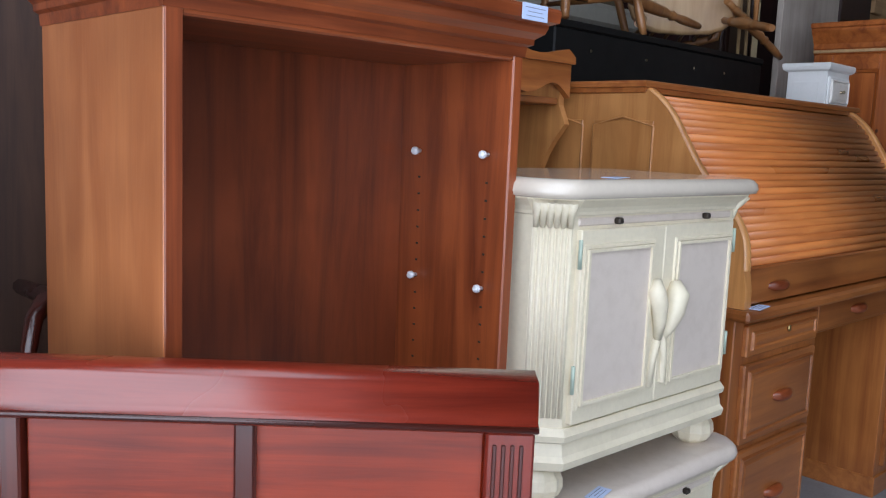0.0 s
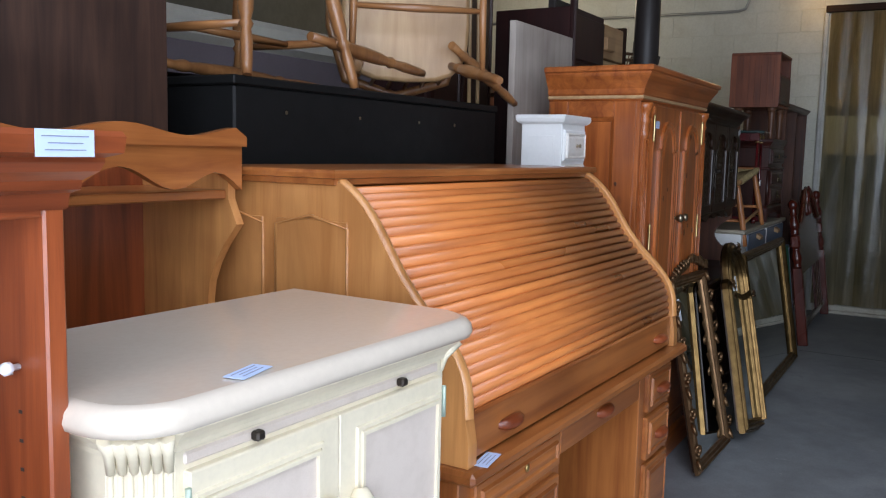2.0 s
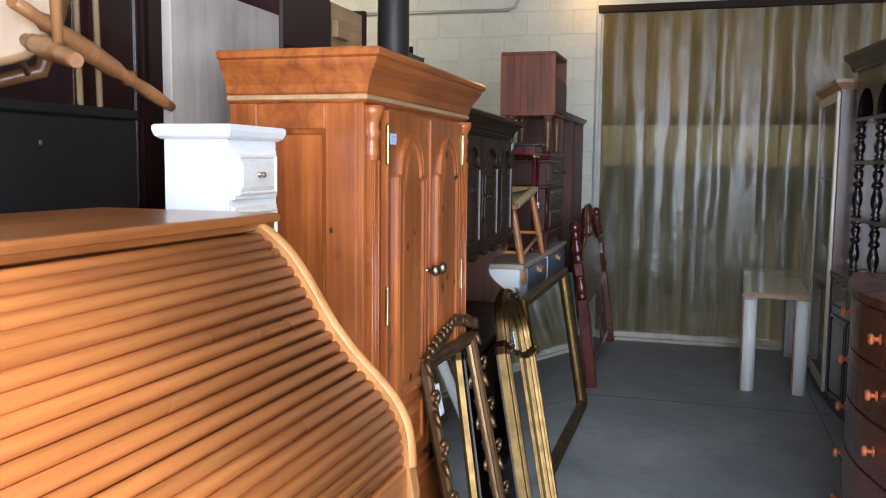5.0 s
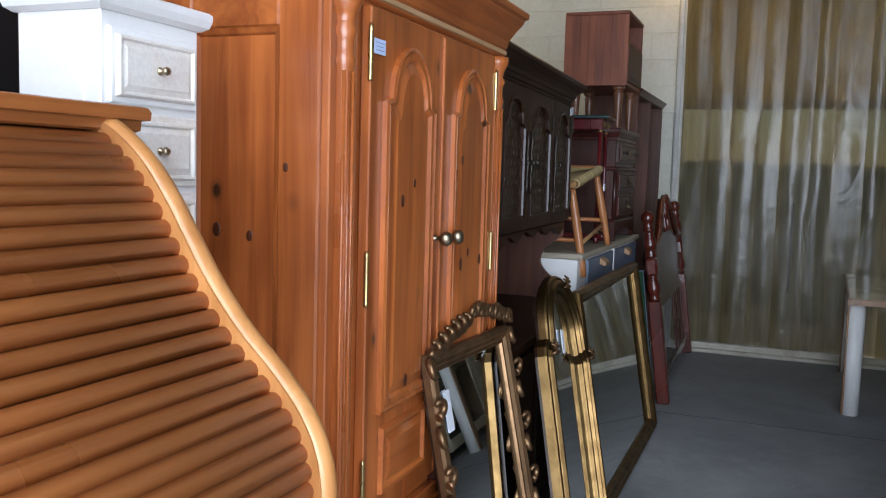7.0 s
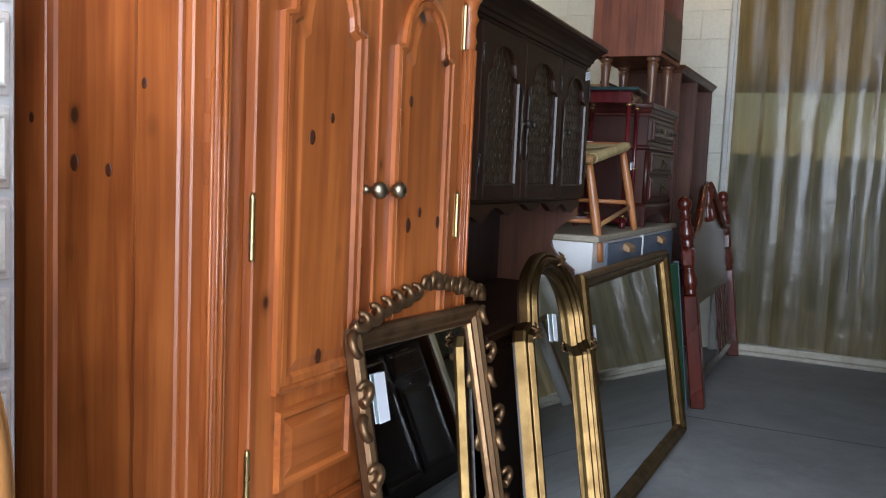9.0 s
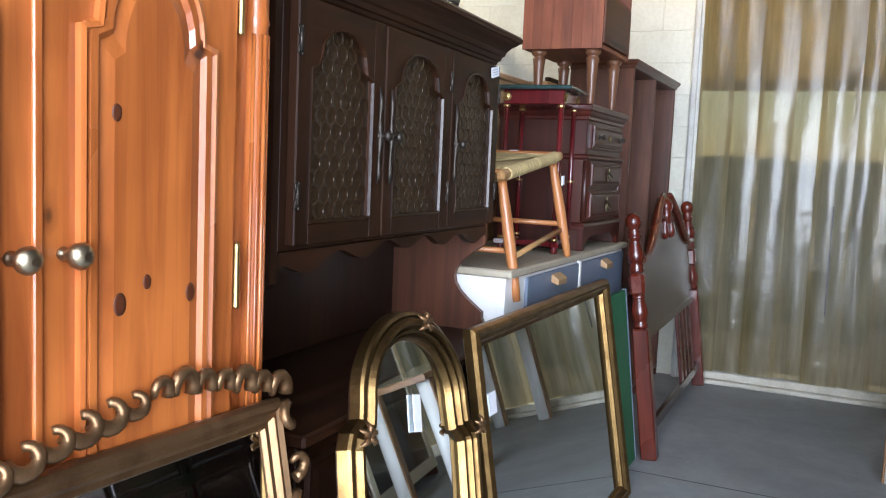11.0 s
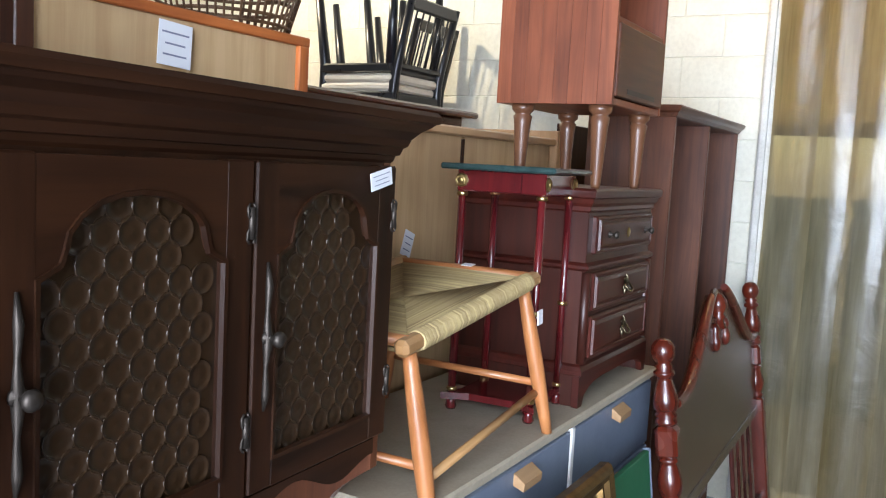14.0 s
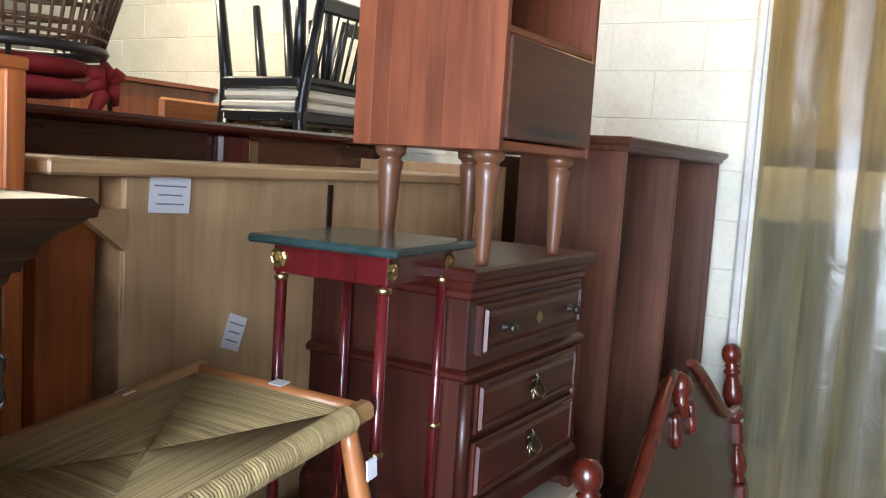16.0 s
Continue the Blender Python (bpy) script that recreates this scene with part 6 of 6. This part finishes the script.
def captains_chair(m, label):
    t = thing("captains_chair", label, "chair", m, "turned-leg wooden chairs on the case")
    s = Shape()
    n = 20
    rings = []
    for z, q in ((0.405, 0.93), (0.41, 0.985), (0.43, 1.0), (0.448, 0.99), (0.452, 0.95)):
        rings.append([s.bm.verts.new((0.24 * q * (abs(math.cos(a)) ** 0.6) * (1 if math.cos(a) > 0 else -1), 0.225 * q * (abs(math.sin(a)) ** 0.6) * (1 if math.sin(a) > 0 else -1), z)) for a in [2 * math.pi * k / n for k in range(n)]])
    for lo, hi in zip(rings, rings[1:]):
        for k in range(n):
            f = s.bm.faces.new((lo[k], lo[(k + 1) % n], hi[(k + 1) % n], hi[k]))
            f.smooth = True
    s.bm.faces.new(rings[0][::-1])
    s.bm.faces.new(rings[-1])
    part("seat", s, wood(((0.60, 0.40, 0.21), (0.44, 0.26, 0.11)), "y", 0.4, 0.2, 0, 0.5), t, "thick pale plank seat")
    for sx in (-1, 1):
        for sy in (-1, 1):
            turned_leg(t, (sx * 0.25, sy * 0.24, 0.0), (sx * 0.17, sy * 0.16, 0.41))
        part("side_stretcher", Shape().tube([(sx * 0.225, -0.21, 0.14), (sx * 0.22, 0.0, 0.14), (sx * 0.225, 0.21, 0.14)], [0.009, 0.014, 0.009], 8), wood(chair_wood, "y", 0.32, 0.35), t)
        part("arm_post", Shape().tube([(sx * 0.21, -0.12, 0.45), (sx * 0.245, -0.14, 0.66)], [0.012, 0.015], 8), wood(chair_wood, "z", 0.32, 0.35), t)
    part("cross_stretcher", Shape().tube([(-0.22, 0, 0.14), (0, 0, 0.14), (0.22, 0, 0.14)], [0.009, 0.014, 0.009], 8), wood(chair_wood, "x", 0.32, 0.35), t)
    part("arm_bow", Shape().tube([(-0.26, -0.2, 0.665), (-0.26, 0.0, 0.665), (-0.2, 0.2, 0.67), (0, 0.26, 0.68), (0.2, 0.2, 0.67), (0.26, 0.0, 0.665), (0.26, -0.2, 0.665)], 0.02, 8), wood(chair_wood, "y", 0.32, 0.35), t)
    for k in range(6):
        x = -0.17 + 0.068 * k
        part("spindle", Shape().tube([(x * 0.9, 0.18, 0.45), (x, 0.235 - abs(x) * 0.15, 0.67)], 0.008, 6), wood(chair_wood, "z", 0.32, 0.35), t)
    return t


captains_chair(pose(2.575, 2.19, 1.612, 0, 0, 2), "turned-leg wooden chair standing on a black case")
captains_chair(pose(3.01, 1.81, 1.897, 0, 0, -48) @ pose(0, 0, 0, -90, 0, 0), "wooden captain's chair tipped on its back, underside of seat showing")
t = thing("loose_rails", "bundle of turned wooden rails on the case", "rails", pose(0, 0, 0))
turned_leg(t, (3.89, 1.915, 1.625), (3.33, 1.90, 1.80), "rail")
turned_leg(t, (3.30, 2.0, 1.70), (2.70, 2.03, 1.76), "rail")
turned_leg(t, (3.2, 2.35, 1.64), (2.3, 2.3, 1.66), "rail")
for x in (3.63, 3.70):
    part("rod", Shape().tube([(x, 1.99, 1.61), (x - 0.02, 1.99, 2.45)], 0.008, 8), wood(((0.5, 0.36, 0.2), (0.38, 0.25, 0.12)), "z"), t)

t = thing("upholstered_bench", "white topped bench with a grey-mauve apron", "bench", pose(3.0, 3.1, 0))
part("cushion", Shape().box(0, 1.7, 0, 0.6, 1.86, 2.0, 0.03), cushion_white, t)
part("apron", Shape().box(0.02, 1.68, 0.02, 0.58, 1.72, 1.86), paint("mauve_grey_paint", (0.22, 0.18, 0.2), 0.5, 0.2), t)
part("base", Shape().box(0.1, 1.6, 0.1, 0.5, 0, 1.72), wood(DARK, "x"), t)

t = thing("wardrobe", "dark red-brown wardrobe among the stock", "wardrobe", pose(4.55, 2.75, 0))
part("body", Shape().box(0, 0.75, 0.02, 0.5, 0, 2.75), wood(((0.05, 0.014, 0.012), (0.025, 0.008, 0.008)), "z", 0.4, 0.2), t)
for k in range(2):
    raised_panel(t, 0.02 + 0.365 * k, 0.365 + 0.365 * k, 0.1, 2.7, 0.02, wood(((0.05, 0.014, 0.012), (0.025, 0.008, 0.008)), "z", 0.35, 0.3), 0.015, 0.05, "door")
t = thing("plywood_sheet", "grey weathered plywood sheet standing upright", "sheet", pose(3.93, 1.94, 0))
part("sheet", Shape().box(0, 0.625, 0, 0.03, 0, 1.975), wood(((0.52, 0.47, 0.42), (0.42, 0.37, 0.32)), "z", 0.7, 0.0), t)
t = thing("dark_cupboard", "dark mahogany drawer cupboard behind the pine armoire", "cupboard", pose(4.565, 1.945, 0))
dk_z = wood(((0.04, 0.011, 0.010), (0.018, 0.006, 0.006)), "z", 0.4, 0.2)
part("body", Shape().box(0, 0.44, 0.01, 0.42, 0, 2.13), dk_z, t)
for k in range(9):
    part("drawer_front", Shape().box(0.012, 0.428, 0.0, 0.012, 0.06 + 0.228 * k, 0.275 + 0.228 * k, 0.006), dk_z, t)
part("side_post", Shape().box(-0.006, 0.03, -0.012, 0.02, 0.0, 2.18, 0.008), dk_z, t)
t = thing("bentwood_chair_back", "dark hooped chair back standing on a cupboard", "chair", pose(4.80, 2.10, 2.13))
part("hoop", Shape().tube([(0.13 * math.cos(math.pi * k / 14), 0, 0.06 + 0.17 * math.sin(math.pi * k / 14)) for k in range(15)], 0.016, 8), pipe_black, t)
part("base_rail", Shape().box(-0.15, 0.15, -0.02, 0.02, 0.0, 0.06, 0.006), pipe_black, t)
t = thing("plank_crate", "pale rough plank crate with a dark end post", "crate", pose(5.06, 1.99, 0))
for z0, z1, m in ((0.0, 0.9, PLY), (0.905, 1.70, RAW), (1.705, 1.93, PLY), (1.94, 2.12, RAW)):
    part("plank", Shape().box(0.0, 0.36, 0, 0.30, z0, z1, 0.004), wood(m, "x", 0.6, 0.0), t)
part("block", Shape().box(0.03, 0.15, -0.03, -0.001, 1.98, 2.05, 0.004), wood(RAW, "x", 0.6, 0.0), t)
part("end_post", Shape().box(0.363, 0.39, -0.01, 0.29, 0.0, 2.14, 0.004), wood(DARK, "z", 0.6, 0.0), t)

# fixtures on the end wall
s = Shape().tube([(5.60, 1.912, 0.0), (5.60, 1.912, H_ROOF)], 0.072, 24)
solid("stove_pipe", s, pipe_black, "dark brown metal flue pipe rising to the ceiling", "pipe")
s = Shape().tube([(9.335, 6.1, 2.86), (9.335, 2.22, 2.82), (9.335, 2.15, 2.84), (9.335, 2.12, 2.91), (9.335, 2.12, H_ROOF)], 0.014, 8)
solid("conduit", s, steel, "grey electrical conduit with an elbow on blockwork", "conduit")


def pendant(x, y, z, power, colour):
    t = thing("pendant_lamp", "bare warm bulb in a tin shade hung from the ceiling", "lamp", pose(x, y, z), "pendant lamps over the stock")
    part("shade", Shape().lathe([(0.16, 0.0), (0.155, 0.004), (0.06, 0.09), (0.03, 0.12), (0.03, 0.15)], 20), steel, t)
    part("bulb", Shape().lathe([(0.005, -0.07), (0.025, -0.06), (0.032, -0.035), (0.024, -0.01), (0.014, 0.0)], 14), plain("warm_bulb_glow", colour, 0.4, 0, 18.0), t, "glowing warm bulb")
    part("cord", Shape().tube([(0, 0, 0.15), (0, 0, H_ROOF - z)], 0.004, 6), pipe_black, t)
    lamp = new("bulb_light", bpy.data.lights.new("bulb_light", "POINT"))
    lamp.data.energy, lamp.data.color, lamp.data.shadow_soft_size = power, colour, 0.04
    lamp.location = (x, y, z - 0.11)


pendant(9.05, 1.47, 3.0, 5, (1.0, 0.62, 0.26))
pendant(8.0, 4.0, 3.15, 75, (1.0, 0.86, 0.64))

# ---- the other side of the aisle ----
t = thing("console_table", "cream laminate table with brown edging and white legs", "table", pose(7.75, -0.155, 0, 0, 0, -2.5))
w, d = 1.42, 0.42
part("tabletop", Shape().box(0.008, w - 0.008, 0.008, d - 0.008, 0.635, 0.672, 0.002), laminate, t, "glossy cream laminate top")
part("edging", Shape().loop_frame([(0, 0), (w, 0), (w, d), (0, d)], [(0, -0.637), (0, -0.668), (0.008, -0.671), (0.010, -0.64)]).move(Matrix(((1, 0, 0, 0), (0, 0, 1, 0), (0, 1, 0, 0), (0, 0, 0, 1)))), wood(((0.30, 0.16, 0.07), (0.2, 0.1, 0.04)), "x", 0.3, 0.3), t, "brown wood edging")
for x in (0.07, w - 0.15):
    for y in (0.05, d - 0.05):
        part("leg", Shape().lathe([(0.046, 0), (0.046, 0.635)], 20, pose(x + 0.03, y, 0)), white, t, "white half-round leg")
        part("leg_trim", Shape().box(x + 0.0, x + 0.06, y + 0.036, y + 0.048, 0, 0.635), wood(((0.30, 0.16, 0.07), (0.2, 0.1, 0.04)), "z", 0.3, 0.3), t)

t = thing("curio_cabinet", "tall curio cabinet with cream and brown glazed door", "cabinet", pose(7.75, -0.62, 0))
w, d, h = 0.9, 0.36, 1.98
part("back_panel", Shape().box(0.02, w - 0.02, 0, 0.02, 0, h), wood(BROWN, "z", 0.35, 0.3), t)
for x in (0, w - 0.02):
    part("side_panel", Shape().box(x, x + 0.02, 0, d, 0, h), wood(BROWN, "z", 0.35, 0.3), t)
part("crown", Shape().crown(0, w, 0, d, [(0.0, h - 0.01), (0.02, h + 0.01), (0.04, h + 0.03), (0.04, h + 0.05)], True), wood(RAW, "x", 0.4, 0.2), t)
for x in (0.02, w - 0.07):
    part("door_stile", Shape().box(x, x + 0.05, d, d + 0.02, 0.05, h - 0.02), cream, t)
for z0, z1 in ((h - 0.08, h - 0.02), (0.05, 0.12)):
    part("door_rail", Shape().box(0.07, w - 0.07, d, d + 0.02, z0, z1), cream, t)
gm, nt, p, ln = nodes_of("clear_glass")
p.inputs["Transmission Weight"].default_value, p.inputs["Roughness"].default_value = 1.0, 0.02
pane = part("pane", Shape().box(0.07, w - 0.07, d + 0.006, d + 0.012, 0.12, h - 0.08, 0), gm, t, "clear glass pane")
pane.visible_shadow = False
for z in (0.5, 0.95, 1.4):
    part("shelf", Shape().box(0.02, w - 0.02, 0.02, d - 0.02, z, z + 0.018), wood(BROWN, "x", 0.35, 0.3), t)


def dark_sideboard():
    t = thing("spindle_hutch", "near-black carved hutch with turned posts and arches", "hutch", pose(7.62, -0.255, 0, 0, 0, 187) @ Matrix.Diagonal((1, 1, 1.06, 1)))
    dk = ((0.022, 0.011, 0.009), (0.010, 0.005, 0.004))
    dx, dz = wood(dk, "x", 0.22, 0.5), wood(dk, "z", 0.22, 0.5)
    w, d = 1.5, 0.42
    part("base", Shape().box(0, w, 0.0, d, 0.0, 0.78), dz, t)
    part("base_top", Shape().box(-0.02, w + 0.02, -0.02, d, 0.78, 0.81, 0.006), dx, t)
    for k in range(4):
        raised_panel(t, 0.02 + k * 0.37, 0.02 + k * 0.37 + 0.34, 0.08, 0.56, 0.0, dz, 0.016, 0.05, "door")
        raised_panel(t, 0.02 + k * 0.37, 0.02 + k * 0.37 + 0.34, 0.60, 0.75, 0.0, dx, 0.012, 0.03, "drawer")
    part("back_panel", Shape().box(0, w, d - 0.02, d, 0.81, 1.95), dz, t)
    for z in (1.10, 1.42, 1.66):
        part("shelf", Shape().box(0, w, 0.06, d - 0.02, z, z + 0.022), dx, t)
    for k in range(5):
        x = 0.05 + k * (w - 0.1) / 4
        for z0, z1 in ((0.81, 1.10), (1.122, 1.42), (1.442, 1.66)):
            hh = z1 - z0
            prof = [(0.028, 0), (0.028, 0.04), (0.016, 0.07), (0.03, 0.10), (0.018, 0.14), (0.03, 0.26), (0.034, 0.36), (0.024, 0.5), (0.018, 0.56), (0.032, 0.60), (0.032, 0.66), (0.018, 0.70), (0.03, 0.80), (0.028, 0.88), (0.016, 0.92), (0.03, 0.95), (0.03, 1.0)]
            part("turned_post", Shape().lathe([(r, z0 + hh * u) for r, u in prof], 14, pose(x, 0.095, 0)), dz, t)
    for k in range(4):
        x0 = 0.05 + k * (w - 0.1) / 4
        x1 = x0 + (w - 0.1) / 4
        m, r = (x0 + x1) / 2, (x1 - x0) / 2 - 0.03
        pts = [(x0, 1.682), (x0 + 0.03, 1.682)] + [(m - r * math.cos(math.pi * i / 12), 1.70 + r * 0.95 * math.sin(math.pi * i / 12)) for i in range(13)] + [(x1 - 0.03, 1.682), (x1, 1.682), (x1, 1.95), (x0, 1.95)]
        part("arch", Shape().prism(pts, "y", 0.06, 0.085), dz, t)
    part("crown", Shape().crown(0, w, 0.05, d, [(0.0, 1.94), (0.012, 1.955), (0.02, 1.985), (0.045, 2.01), (0.05, 2.03), (0.05, 2.04)]), dx, t)
    for k in range(28):
        part("dentil", Shape().box(0.02 + k * 0.053, 0.045 + k * 0.053, 0.034, 0.05, 1.955, 1.98, 0.002), dx, t)
    for x in (0.0, w - 0.025):
        part("side_panel", Shape().box(x, x + 0.025, 0.085, d, 1.682, 1.95), dz, t)


dark_sideboard()


def bow_dresser():
    t = thing("bow_front_dresser", "red-brown bow-front dresser with orange wooden knobs", "dresser", pose(4.72, -0.48, 0))
    w = 1.0
    def bow(o, n=12):
        return [(-o, 0.0), (w + o, 0.0), (w + o, 0.40 + o)] + [(w - w * k / n, 0.40 + o + 0.09 * math.sin(math.pi * k / n)) for k in range(1, n)] + [(-o, 0.40 + o)]
    rx = wood(((0.17, 0.045, 0.02), (0.09, 0.022, 0.011)), "x", 0.25, 0.5)
    part("body", Shape().prism(bow(-0.008), "z", 0.05, 1.03), rx, t)
    part("top", Shape().prism(bow(0.015), "z", 1.03, 1.058), rx, t)
    part("plinth", Shape().prism(bow(0.004), "z", 0.0, 0.07), rx, t)
    for k in range(5):
        z0 = 0.085 + k * 0.188
        dr = part("drawer", Shape().prism([(0.03, 0.30), (0.97, 0.30)] + [(0.97 - 0.94 * i / 12, 0.402 + 0.09 * math.sin(math.pi * (0.03 + 0.94 * (1 - i / 12)))) for i in range(13)], "z", z0, z0 + 0.178), rx, t)
        for u in (0.22, 0.78):
            y = 0.402 + 0.09 * math.sin(math.pi * u)
            knob(dr, w * u, y, z0 + 0.09, orange_knob, 0.019, 0.036, "knob", "orange turned wooden knob", 1)


bow_dresser()

# ---- painted blocks of the end wall, last ----
random.seed(5)
blk = []
for wd in (0.3975, 0.1975):
    s = Shape().box(0, 0.012, 0, wd, 0, 0.1975, 0.003)
    blk.append(finish(s, "block", block_paint))
for r in range(5, 19):
    z = r * 0.2 + 0.002
    y = OPEN_L + 0.045
    first = r % 2
    while y < 5.4:
        me, wd = (blk[1], 0.2) if first else (blk[0], 0.4)
        first = 0
        piece("block", me, wall_end, pose(X_END - 0.004 + random.uniform(-0.001, 0.001), y, z))
        y += wd
